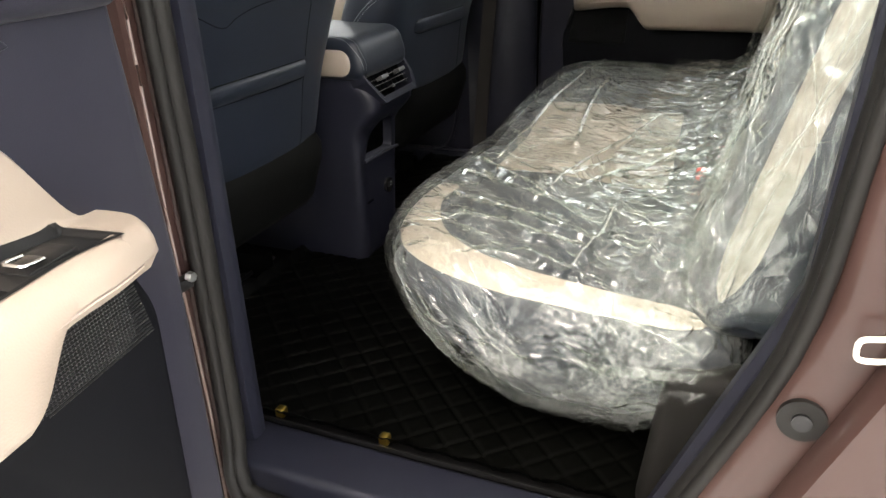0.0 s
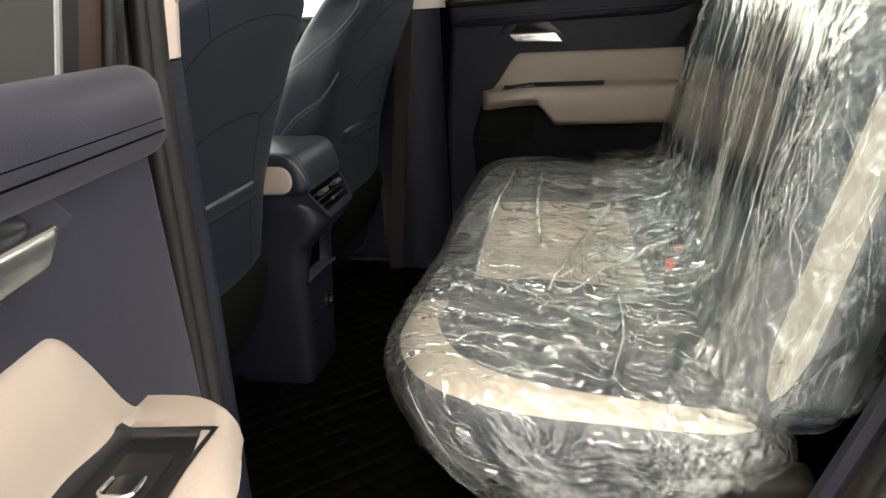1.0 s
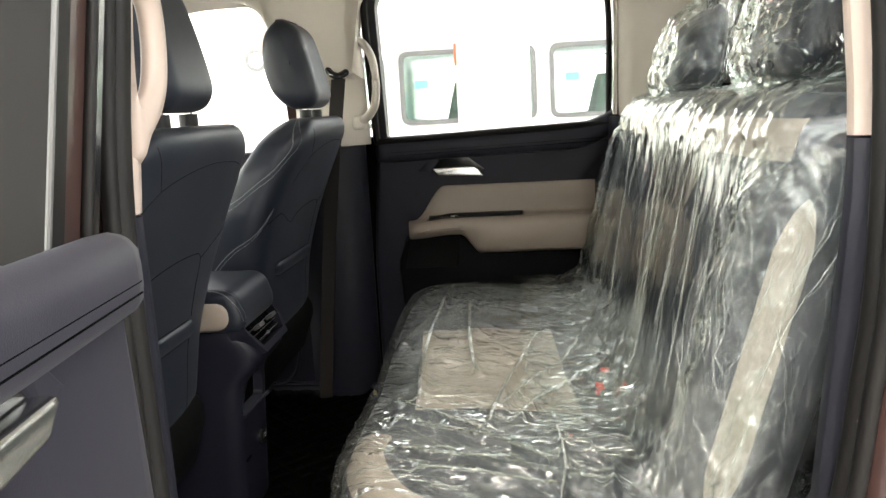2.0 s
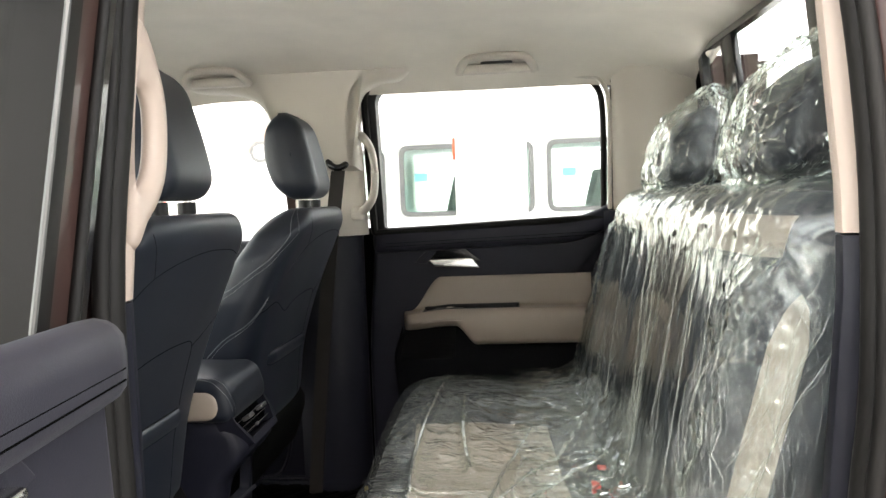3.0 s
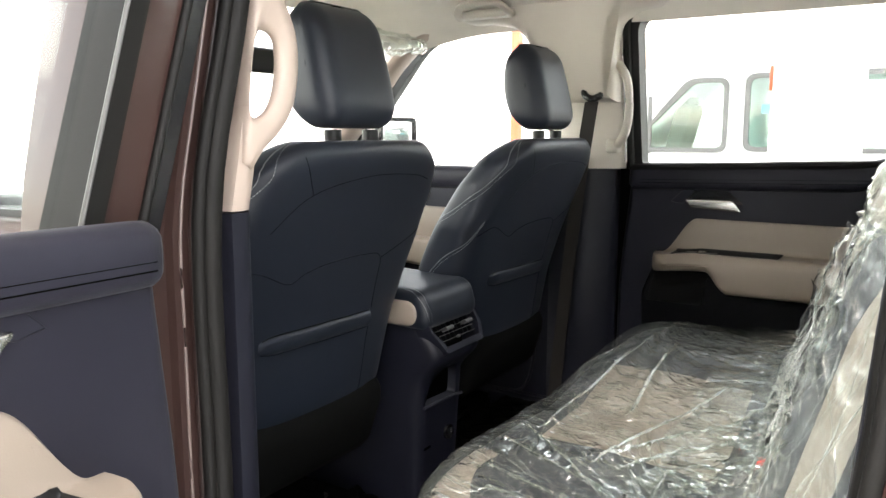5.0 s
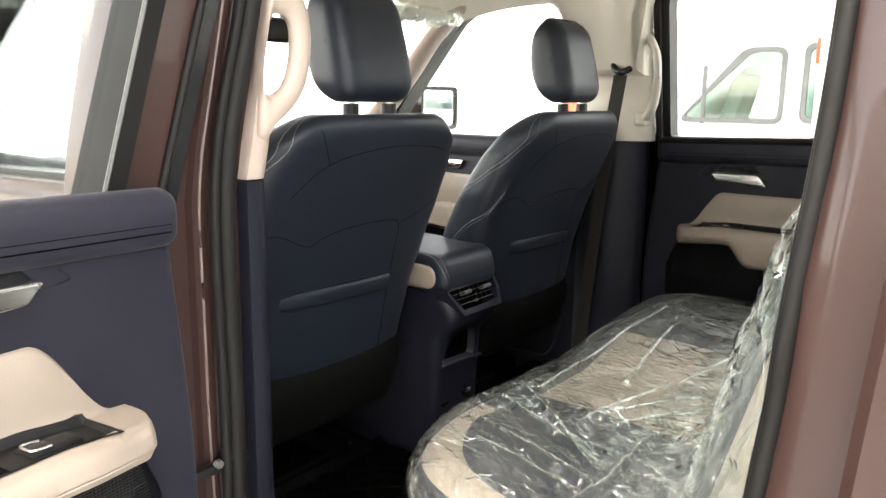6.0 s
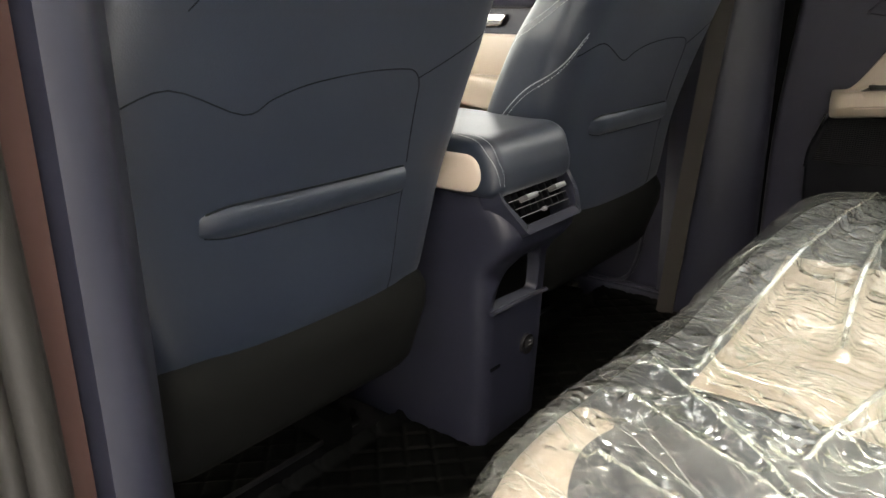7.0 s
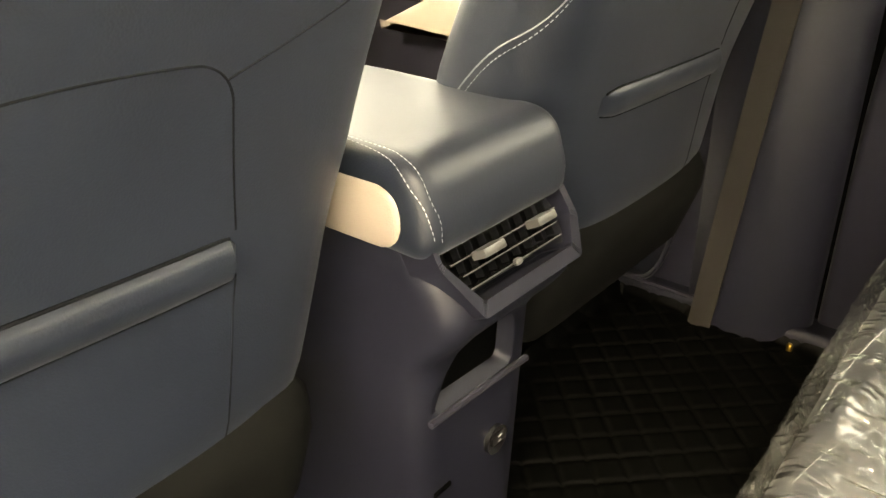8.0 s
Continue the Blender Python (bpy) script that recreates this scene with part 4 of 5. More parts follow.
# ---- centre console ----
con = thing("center_console", "navy centre console with padded armrest and rear air vents", "car console", at=(-0.45, 0.845, 0.64))
O = Vector((0.45, -0.845, -0.64))


def con_shape(c):
    """The console's tower: wider above, its rear face waisted under the vents."""
    k = (c.z - 0.64) / 0.48
    y = 0.850 + (c.y - 0.845) * (0.86 + 0.15 * k)
    x = c.x
    if c.x > -0.70:
        t = min(1.0, max(0.0, (k - 0.70) / 0.14))
        x += -0.050 + 0.024 * k + 0.046 * t * t * (3 - 2 * t) - 0.040 * max(0.0, (k - 0.88) / 0.12)
    return Vector((x, y, c.z)) + O


tower = part("tower", warp(soft_box((-1.10, 0.738, 0.640), (-0.388, 0.952, 1.118), (0.03, 0.026, 0.012), 0.02), con_shape), NAVY_PLASTIC, con)
bm = soft_box((-0.96, 0.732, 1.118), (-0.388, 0.962, 1.214), (0.030, 0.020, 0.026), 0.008)
warp(bm, lambda c: Vector((c.x - 0.06 * max(0.0, (c.z - 1.16) / 0.06) * (1 if c.x > -0.7 else 0) * 0.3, c.y, c.z - 0.008 * max(0.0, (c.x + 0.62) / 0.24))) + O)
lid_tree = BVHTree.FromBMesh(bm)
lid = part("armrest", bm, NAVY_LEATHER, con, "padded navy leather armrest lid")
for y in (0.730, 0.964):
    bm = soft_box((-0.94, y - 0.006, 1.122), (-0.418, y + 0.006, 1.182), (0.028, 0.006, 0.028), 0.012)
    part("armrest_side", warp(bm, lambda c: c + O), BEIGE_LEATHER, lid, "beige side panel of the armrest")
for y, dy in ((0.742, 0.0), (0.750, 0.0), (0.952, 0.0)):
    pts = curve([(-0.93, y, 1.2225), (-0.70, y, 1.2225), (-0.52, y, 1.2195), (-0.442, y, 1.203), (-0.405, y, 1.172), (-0.3875, y, 1.135)], 60)
    part("armrest_stitching", dashes(snapped(lid_tree, [p + O for p in pts], 0.0004, 4), 0.0036, 0.0022, 0.0005), STITCH, lid, "grey stitching along the lid")
# vent bezel, facing back and a little up
V0 = Vector((-0.405, 0.845, 1.126)) + O


def vent(c):
    """(u across, w out, v down the face) to the tilted vent face."""
    return V0 + Vector((0.0, c.x, 0.0)) + c.z * Vector((0.030, 0, -0.056)).normalized() + c.y * Vector((0.056, 0, 0.030)).normalized()


o = rounded([(-0.102, -0.006), (0.106, -0.006), (0.112, 0.040), (0.094, 0.082), (-0.072, 0.082), (-0.102, 0.022)], 0.006, 4)
i = rounded([(-0.096, -0.002), (0.096, -0.002), (0.101, 0.034), (0.084, 0.067), (-0.065, 0.067), (-0.096, 0.019)], 0.004, 4)
bm = frame_plate(o, i, -0.030, 0.010)
bmesh.ops.bevel(bm, geom=[e for e in bm.edges if e.calc_length() > 0.02], offset=0.0015, segments=2, profile=0.5, affect="EDGES")
bz = part("vent_bezel", warp(bm, vent), NAVY_PLASTIC, con)
cut = obj("cutter", warp(plate(i, -0.075, 0.04, 0.0005), vent), NAVY_PLASTIC)
cut.location = con.location
carve(tower, cut)
# near-black sheet paints in the shade deep inside the vent
part("vent_shade", warp(plate(i, -0.050, -0.044, 0.001), vent), NAVY_DARK, bz)
for v in (0.010, 0.024, 0.038, 0.052):
    a, b = (-0.090, 0.090) if v < 0.02 else ((-0.084, 0.084) if v < 0.03 else (-0.074, 0.078))
    part("vent_slat", warp(box((a, -0.010, v - 0.0008), (b, 0.006, v + 0.0008), 0.0005, 1), vent), GLOSS_BLACK, bz)
    part("slat_edge", warp(box((a, 0.0055, v - 0.0006), (b, 0.0065, v + 0.0006)), vent), SATIN, bz, "bright slat edge")
for u in (-0.038, 0.048):
    part("vent_tab", warp(soft_box((u - 0.016, 0.004, 0.022), (u + 0.016, 0.022, 0.031), 0.0015, 0.004), vent), SATIN, bz, "chrome vent tab")
part("vent_wheel", warp(soft_box((-0.003, 0.002, 0.049), (0.007, 0.008, 0.056), 0.002, 0.004), vent), SATIN, bz)
# vanes take the seam black as well, for the shade behind the slats
for u in [-0.08 + 0.02 * k for k in range(9)]:
    part("vent_vane", warp(box((u, -0.014, 0.004), (u + 0.0015, -0.004, 0.05)), vent), SEAM, bz)
# recessed tray and socket below
curve_yz = lambda pts: [(p.x, p.y) for p in curve([(a, b, 0) for a, b in pts], 12)]
back_x = lambda z: (con_shape(Vector((-0.388, 0.845, z))) - O).x
HOLE = [(0.772, 0.919), (0.908, 0.912), (0.910, 0.965), (0.898, 0.996), (0.835, 1.000), (0.790, 0.962)]
cut = obj("cutter", warp(plate(rounded(HOLE, 0.012, 5), -0.075, 0.03, 0.0005), lambda c: Vector((back_x(c.z) + c.y, c.x, c.z)) + O), NAVY_PLASTIC)
cut.data.flip_normals()
cut.location = con.location
carve(tower, cut)
# near-black sheet set in the opening to paint in its shade
part("tray_shade", warp(plate(rounded(HOLE, 0.012, 5), -0.026, -0.022, 0.0005), lambda c: Vector((back_x(c.z) + c.y, c.x, c.z)) + O), NAVY_DARK, con, "near-black sheet painting in the shade inside the tray")
part("tray_lip", tube([Vector((back_x(z) + 0.005, y, z)) + O for y, z in curve_yz([(0.762, 0.914), (0.80, 0.913), (0.88, 0.910), (0.934, 0.906)])], 0.0042, 8), NAVY_SOFT, con, "rolled tray lip")
bm = tube([Vector((back_x(0.815) - 0.004, 0.883, 0.815)) + O, Vector((back_x(0.815) + 0.007, 0.883, 0.815)) + O], 0.019, 20)
sk = part("socket", bm, GLOSS_BLACK, con, "black round power socket cap")
part("socket_flap", box(Vector((back_x(0.815) + 0.0075, 0.870, 0.812)) + O, Vector((back_x(0.815) + 0.0095, 0.896, 0.826)) + O, 0.001), BLACK_PLASTIC, sk)
for dz, w in ((0.004, 0.007), (-0.003, 0.005)):
    part("socket_mark", box(Vector((back_x(0.815) + 0.0096, 0.884 - w / 2, 0.8175 + dz)) + O, Vector((back_x(0.815) + 0.0100, 0.884 + w / 2, 0.8190 + dz)) + O), WHITE_PLASTIC, sk, "small white symbol bar")
part("clip_slot", box(Vector((back_x(0.80), 0.775, 0.800)) + O, Vector((back_x(0.80) + 0.003, 0.803, 0.806)) + O, 0.001), NAVY_DARK, con)

# ---- rear bench ----
bench = thing("rear_bench", "navy leather rear bench with beige side bands, under film", "car seat", at=(0.30, MID, 0.66))
B = Vector((-0.30, -MID, -0.66))


def cushion_shape(c):
    """Crowned sitting areas above; below, the front and the ends draw in."""
    z = c.z
    if c.z > 0.9:
        z += 0.036 * math.cos(min(1, abs(c.y - 1.20) / 0.42) * math.pi / 2) + 0.014 * math.cos(min(1, abs(c.y - 0.45) / 0.3) * math.pi / 2) - 0.03 * max(0, (c.x - 0.1) / 0.3)
    low = max(0.0, (0.95 - c.z) / 0.22)
    x = c.x + 0.17 * low**1.3 * max(0.0, min(1.0, (0.35 - c.x) / 0.4))
    turn = max(0.0, min(1.0, max((0.40 - c.y) / 0.25, (c.y - 1.36) / 0.19)))
    x += 0.16 * (1 - math.sqrt(max(0.0, 1 - turn * turn))) * max(0.0, min(1.0, (0.30 - c.x) / 0.42))
    y = c.y + 0.07 * low**2.5 * (1 if c.y < 0.5 else (-1 if c.y > 1.2 else 0))
    return Vector((x, y, z + 0.05 * low * max(0.0, (c.x - 0.30) / 0.15)))


bm = warp(soft_box((-0.118, 0.150, 0.735), (0.47, 1.55, 1.000), (0.065, 0.075, 0.075), 0.02), cushion_shape)
def band_on(bm, spine, outward, spread, lift, n=14):
    """A strip laid on a cushion: from points inside it, rays fan out over the spread of angles and find the surface."""
    tree = BVHTree.FromBMesh(bm)
    out, rows = bmesh.new(), []
    for m, (p, o) in enumerate(zip(spine, outward)):
        row = []
        full = min(1.0, m / 4, (len(spine) - 1 - m) / 4) ** 0.5
        for k in range(n + 1):
            a = radians((spread[0] + spread[1]) / 2 + (spread[1] - spread[0]) * (k / n - 0.5) * max(0.04, full))
            d = (Vector(o[0]) * math.cos(a) + Vector(o[1]) * math.sin(a)).normalized()
            hit, nrm, _, _ = tree.ray_cast(Vector(p) + d * 0.5, -d)
            row.append(out.verts.new((hit if hit is not None else Vector(p) + d * 0.09) + d * lift))
        rows.append(row)
    for a, b in zip(rows, rows[1:]):
        for k in range(n):
            out.faces.new((a[k], a[k + 1], b[k + 1], b[k]))
    bmesh.ops.recalc_face_normals(out, faces=out.faces[:])
    return out


UP = Vector((0, 0, 1))
spine = curve([(0.01, 0.42, 0.93), (0.0, 0.36, 0.93), (0.045, 0.27, 0.93), (0.13, 0.225, 0.93), (0.28, 0.215, 0.925), (0.42, 0.215, 0.92)], 50)
outs = []
for k, p in enumerate(spine):
    d = (spine[min(k + 1, len(spine) - 1)] - spine[max(k - 1, 0)]).normalized()
    outs.append((Vector((d.y, -d.x, 0)), UP))
part("side_band", warp(band_on(bm, spine, outs, (30, 66), 0.002), lambda c: c + B), BEIGE_LEATHER, bench, "beige leather side band")
tree = BVHTree.FromBMesh(bm)
panel = sheet(16, 12, lambda a, b: on_surface(tree, [(-0.008 + 0.31 * a - 0.03 * b, 0.54 + 0.46 * b + 0.02 * a, 1.0)], (0, 0, -1), 0.002)[0])
part("centre_panel", warp(solid(panel, 0.001), lambda c: c + B), BEIGE_LEATHER, bench, "beige leather centre panel")
part("cushion", warp(bm, lambda c: c + B), NAVY_LEATHER, bench)


def back_shape(c):
    dx = 0.395 + (c.z - 1.0) * 0.27
    pad = -0.018 * math.cos(min(1, abs(c.y - 1.22) / 0.32) * math.pi / 2) - 0.018 * math.cos(min(1, abs(c.y - 0.46) / 0.3) * math.pi / 2)
    return Vector((c.x + dx + (pad if c.x < 0.06 else 0), c.y, c.z))


bm = warp(soft_box((0.0, 0.165, 0.93), (0.15, 1.535, 1.555), (0.06, 0.07, 0.05), 0.02), back_shape)
spine = [Vector((0.47 + (z - 1.0) * 0.27, 0.245, z)) for z in steps(1.00, 1.43, 26)]
outs = [(Vector((-1, 0, 0)), Vector((0, -1, 0)))] * len(spine)
part("back_band", warp(band_on(bm, spine, outs, (46, 78), 0.002), lambda c: c + B), BEIGE_LEATHER, bench, "beige leather side band")
tree = BVHTree.FromBMesh(bm)
panel = sheet(40, 6, lambda a, b: on_surface(tree, [(0.3, 0.192 + 1.31 * a, 1.474 + 0.052 * b)], (1, 0, 0), 0.002)[0])
part("top_band", warp(solid(panel, 0.001), lambda c: c + B), BEIGE_LEATHER, bench, "beige leather band along the top of the backrest")
panel = sheet(14, 12, lambda a, b: on_surface(tree, [(0.4, 0.56 + 0.28 * a + (0.26 * a - 0.11) * b, 1.33 + 0.146 * b)], (1, 0, 0), 0.002)[0])
part("back_centre_panel", warp(solid(panel, 0.001), lambda c: c + B), BEIGE_LEATHER, bench, "beige leather centre panel")
part("backrest", warp(bm, lambda c: c + B), NAVY_LEATHER, bench)
HEADS = (0.47, 1.19)
for y in HEADS:
    bm = warp(soft_box((0.0, y - 0.118, 1.575), (0.115, y + 0.118, 1.775), (0.05, 0.055, 0.06), 0.018), lambda c: Vector((c.x + 0.575 + 0.15 * (c.z - 1.57), c.y, c.z - 0.75 * max(0.0, 0.09 - c.x) * max(0.0, (c.z - 1.60) / 0.2))) + B)
    h = part("headrest", bm, NAVY_LEATHER, bench)
    for dy in (-0.05, 0.05):
        part("headrest_post", tube([Vector((0.625, y + dy, 1.52)) + B, Vector((0.628, y + dy, 1.60)) + B], 0.006, 8), CHROME, bench, "chrome headrest post")


# ---- clear protective film ----
def smooth(a, b, x):
    t = min(1.0, max(0.0, (x - a) / (b - a)))
    return t * t * (3 - 2 * t)


def pleats(p, across, along, size, seed, sharp):
    """Thin ridges drawn out along one direction, wandering a little."""
    q = Vector((p.dot(across), p.dot(along) * 0.13, seed))
    q.x += 0.016 * noise.noise(p * 6 + Vector((seed, 0, 0)))
    return (1 - abs(noise.noise(q * size))) ** sharp


def crumple(p, seed, size, sharp=6):
    q = p + Vector((noise.noise(p * 9 + Vector((seed, 0, 0))), noise.noise(p * 9 + Vector((0, seed, 0))), 0)) * 0.02
    return (1 - abs(noise.noise(q * size + Vector((0, seed, seed))))) ** sharp


X, Y, Z = Vector((1, 0, 0)), Vector((0, 1, 0)), Vector((0, 0, 1))
FOLDS = [
    ((0.002, 0.53), (-0.016, 0.76), (-0.010, 0.98), (0.016, 1.36)), ((0.132, 0.43), (0.156, 0.59), (0.181, 0.75), (0.237, 0.95)), ((0.148, 0.48), (0.223, 0.70), (0.294, 0.82), (0.356, 1.00)),
    ((0.105, 0.69), (0.080, 0.90), (0.071, 1.15)), ((0.183, 0.46), (0.234, 0.58), (0.295, 0.66), (0.37, 0.81)), ((0.233, 0.18), (0.251, 0.31), (0.242, 0.49)),
    ((-0.045, 0.53), (0.067, 0.435), (0.221, 0.31)), ((-0.01, 0.34), (0.088, 0.31), (0.239, 0.27)), ((0.032, 0.27), (0.165, 0.245), (0.232, 0.237)), ((-0.03, 0.44), (0.07, 0.39), (0.20, 0.34))]


def fold_height(p):
    """Raised pleats where the film was gathered on the cushion."""
    best = 1.0
    for line in FOLDS:
        for (ax, ay), (bx, by) in zip(line, line[1:]):
            dx, dy = bx - ax, by - ay
            t = min(1.0, max(0.0, ((p.x - ax) * dx + (p.y - ay) * dy) / (dx * dx + dy * dy)))
            best = min(best, math.hypot(p.x - ax - t * dx, p.y - ay - t * dy))
    return math.exp(-((best / 0.0070) ** 2))


def cushion_film(p, n):
    """Fine creases along the near end, long pleats beyond, crumples towards the back; drawn pleats down the sides."""
    top = smooth(0.5, 0.85, n.z)
    near = 1 - smooth(0.48, 0.66, p.y)
    back = smooth(0.16, 0.30, p.x)
    a = 0.0065 * pleats(p, Vector((0.36, 0.93, 0)), Vector((0.93, -0.36, 0)), 34, 1.3, 3) * near * (1 - back)
    b = 0.0060 * pleats(p, Vector((0.96, -0.27, 0)), Vector((0.27, 0.96, 0)), 15, 4.1, 7) * (1 - near)
    c = 0.0110 * crumple(p, 2.2, 13, 5) * back + 0.0040 * crumple(p, 7.2, 28, 5) * (0.20 + back)
    s = 0.0038 * pleats(p, Vector((0.8, 0, 0.6)), Vector((-0.6, 0, 0.8)), 26, 9.0, 4) + 0.0025 * crumple(p, 3.0, 34, 5) + 0.012 * smooth(-0.95, -0.80, -p.z) * (0.5 + 0.5 * noise.noise(p * 5))
    return top * (a + b + c + 0.016 * fold_height(p)) + (1 - top) * s + 0.004 * (0.5 + 0.5 * noise.noise(p * 7))


def back_film(p, n):
    """Long, almost upright pleats, tight in the middle and gathered at both edges."""
    edge = max(smooth(-0.34, -0.20, -p.y), smooth(1.25, 1.42, p.y), smooth(1.44, 1.54, p.z))
    low = smooth(-1.14, -1.0, -p.z)
    a = 0.0014 * pleats(p, Vector((0, 0.94, -0.34)), Vector((0.2, 0.34, 0.92)), 6, 5.5, 4)
    b = (0.0001 + 0.0015 * smooth(1.36, 1.52, p.z)) * pleats(p, Vector((0, 0.94, -0.34)), Vector((0.2, 0.34, 0.92)), 42, 6.5, 7)
    c = (0.007 * crumple(p, 8.8, 17, 7) + 0.004 * crumple(p, 1.8, 36, 7)) * (0.06 + 0.9 * max(edge, low))
    return a + b + c + 0.004 * noise.noise(p * 4.0)


def bag_film(p, n):
    return 0.008 * crumple(p, 4.4, 16, 8) + 0.005 * crumple(p, 5.9, 34, 8) + 0.007 * pleats(p, Y, Z, 22, 2.0, 8)


def film_over(bm, fn):
    bm.normal_update()
    moved = [(v, v.co + v.normal * fn(v.co, v.normal)) for v in bm.verts]
    for v, co in moved:
        v.co = co
    return bm


def keep_faces(bm, test):
    bmesh.ops.delete(bm, geom=[f for f in bm.faces if not test(f.calc_center_median())], context="FACES")
    return bm


cover = thing("seat_cover", "wrinkled clear plastic film over the rear bench", "plastic cover", at=(0.30, MID, 0.70))
CO = Vector((-0.30, -MID, -0.70))
bm = warp(soft_box((-0.128, 0.138, 0.718), (0.47, 1.562, 1.010), (0.065, 0.075, 0.075), 0.0055), cushion_shape)
warp(film_over(bm, cushion_film), lambda c: c + CO)
FT = {"cushion": BVHTree.FromBMesh(warp(bm.copy(), lambda c: c - CO))}
part("cushion_film", bm, FILM, cover, sharp=180)
bm = warp(soft_box((-0.132, 0.126, 0.725), (0.47, 1.56, 1.008), (0.07, 0.08, 0.08), 0.008), cushion_shape)
keep_faces(bm, lambda c: c.y < 0.30 and c.z < 0.88 + 0.02 * noise.noise(c * 9))
part("side_drape", warp(film_over(bm, lambda p, n: 0.010 * pleats(p, Vector((0.7, 0, 0.7)), Vector((-0.7, 0, 0.7)), 12, 2.0, 4) + 0.006 * crumple(p, 6.0, 22, 4)), lambda c: c + CO), FILM_DRAPE, cover, sharp=180)
bm = warp(soft_box((-0.008, 0.150, 0.95), (0.165, 1.550, 1.566), (0.07, 0.08, 0.055), 0.0055), back_shape)
warp(film_over(bm, back_film), lambda c: c + CO)
FT["back"] = BVHTree.FromBMesh(warp(bm.copy(), lambda c: c - CO))
part("backrest_film", bm, FILM_LONG, cover, sharp=180)
bm = warp(soft_box((-0.016, 0.138, 0.97), (0.165, 1.550, 1.50), (0.08, 0.09, 0.055), 0.008), back_shape)
keep_faces(bm, lambda c: c.y < 0.27 + 0.05 * noise.noise(c * 6))
drape = lambda p, n: 0.014 * pleats(p, Vector((0.3, 0.9, 0)), Z, 9, 1.0, 5) + 0.009 * crumple(p, 2.6, 18, 7) + 0.004 * crumple(p, 1.6, 36, 6)
film_over(bm, drape)
FT["drape"] = BVHTree.FromBMesh(bm)
part("edge_drape", warp(bm, lambda c: c + CO), FILM_DRAPE, cover, sharp=180)
bm = warp(soft_box((-0.016, 0.138, 0.97), (0.165, 1.550, 1.50), (0.08, 0.09, 0.055), 0.008), back_shape)
keep_faces(bm, lambda c: c.y > 1.36 + 0.06 * noise.noise(c * 5))
part("edge_drape", warp(film_over(bm, drape), lambda c: c + CO), FILM_DRAPE, cover, sharp=180)


def bridge(u, v):
    """Loose film that spans the gap between cushion and back, bunched where they meet."""
    y = 0.40 + 1.10 * u
    a = Vector((0.20 + 0.05 * noise.noise(Vector((y * 5, 1.0, 0))), y, 1.03 + 0.036 * math.cos(min(1, abs(y - 1.20) / 0.42) * math.pi / 2)))
    d = Vector((0.435 + 0.02 * noise.noise(Vector((y * 6, 3.0, 0))), y, 1.13 + 0.05 * noise.noise(Vector((y * 4, 7.0, 0)))))
    p = a.lerp(d, v)
    sag = math.sin(math.pi * v)
    p += Vector((0.035, 0, -0.030)) * sag
    q = Vector((p.x, y, p.z))
    n = Vector((-0.55, 0, 0.83))
    p += n * sag * (0.016 * pleats(q, Y, Vector((0.85, 0, 0.5)), 13, 3.0, 6) + 0.012 * crumple(q, 5.0, 14, 7) + 0.006 * crumple(q, 2.0, 27, 6) - 0.010)
    return p


part("bridging_film", warp(sheet(190, 46, bridge), lambda c: c + CO), FILM_EDGE, cover, sharp=180)


def corner(u, v):
    """Loose film drawn from the backrest's near edge down over the cushion's rear corner."""
    z = 0.88 + 0.32 * v + (0.04 * noise.noise(Vector((u * 5, 4.0, 1.0))) + 0.03 * u) * (1 - v)
    x0, x1 = 0.27 + 0.62 * max(0.0, z - 0.97), 0.405 + 0.30 * max(0.0, z - 0.88)
    p = Vector((x0 + (x1 - x0) * u, 0.0, z))
    p.x += 0.012 * noise.noise(Vector((v * 5, u, 2.0))) * (1 - u)
    q = Vector((p.x, 0.2, z))
    p.y = 0.126 + 0.05 * smooth(0.96, 1.10, z) * (1 - u) - 0.016 * math.sin(math.pi * u) - 0.014 * pleats(q, Vector((0.9, 0, -0.4)), Vector((0.4, 0, 0.9)), 12, 6.0, 5) - 0.008 * crumple(q, 3.3, 20, 6)
    return p


part("corner_film", warp(sheet(60, 90, corner), lambda c: c + CO), FILM_DRAPE, cover, sharp=180)


def crease_lines(tree, count, start, way, spread, length, toward, seed):
    """Thin whitened folds: short straight runs laid over the film, fanning about one direction."""
    rnd = random.Random(seed)
    out = bmesh.new()
    for _ in range(count):
        p = Vector([rnd.uniform(a, b) for a, b in start])
        d = Matrix.Rotation(radians(rnd.gauss(0, spread)), 3, toward) @ Vector(way)
        n = rnd.randint(9, 14)
        run, bow = rnd.uniform(*length), rnd.gauss(0, 0.08)
        side_way = d.cross(toward)
        pts = [p + d * (run * (k / n - 0.5)) + side_way * bow * run * math.sin(math.pi * k / n) for k in range(n + 1)]
        pts = on_surface(tree, pts, -toward, 0.0004)
        if len(pts) < 5 or max((b - a).length for a, b in zip(pts, pts[1:])) > 0.05:
            continue
        m, wide = len(pts), rnd.choice((0.0002, 0.0003, 0.0004, 0.0005, 0.0008))
        b = tube(pts, wide, 5, taper=[0.15 + 0.85 * max(0.0, math.sin(math.pi * k / (m - 1))) ** 0.6 for k in range(m)])
        out = merge(out, b)
    return out


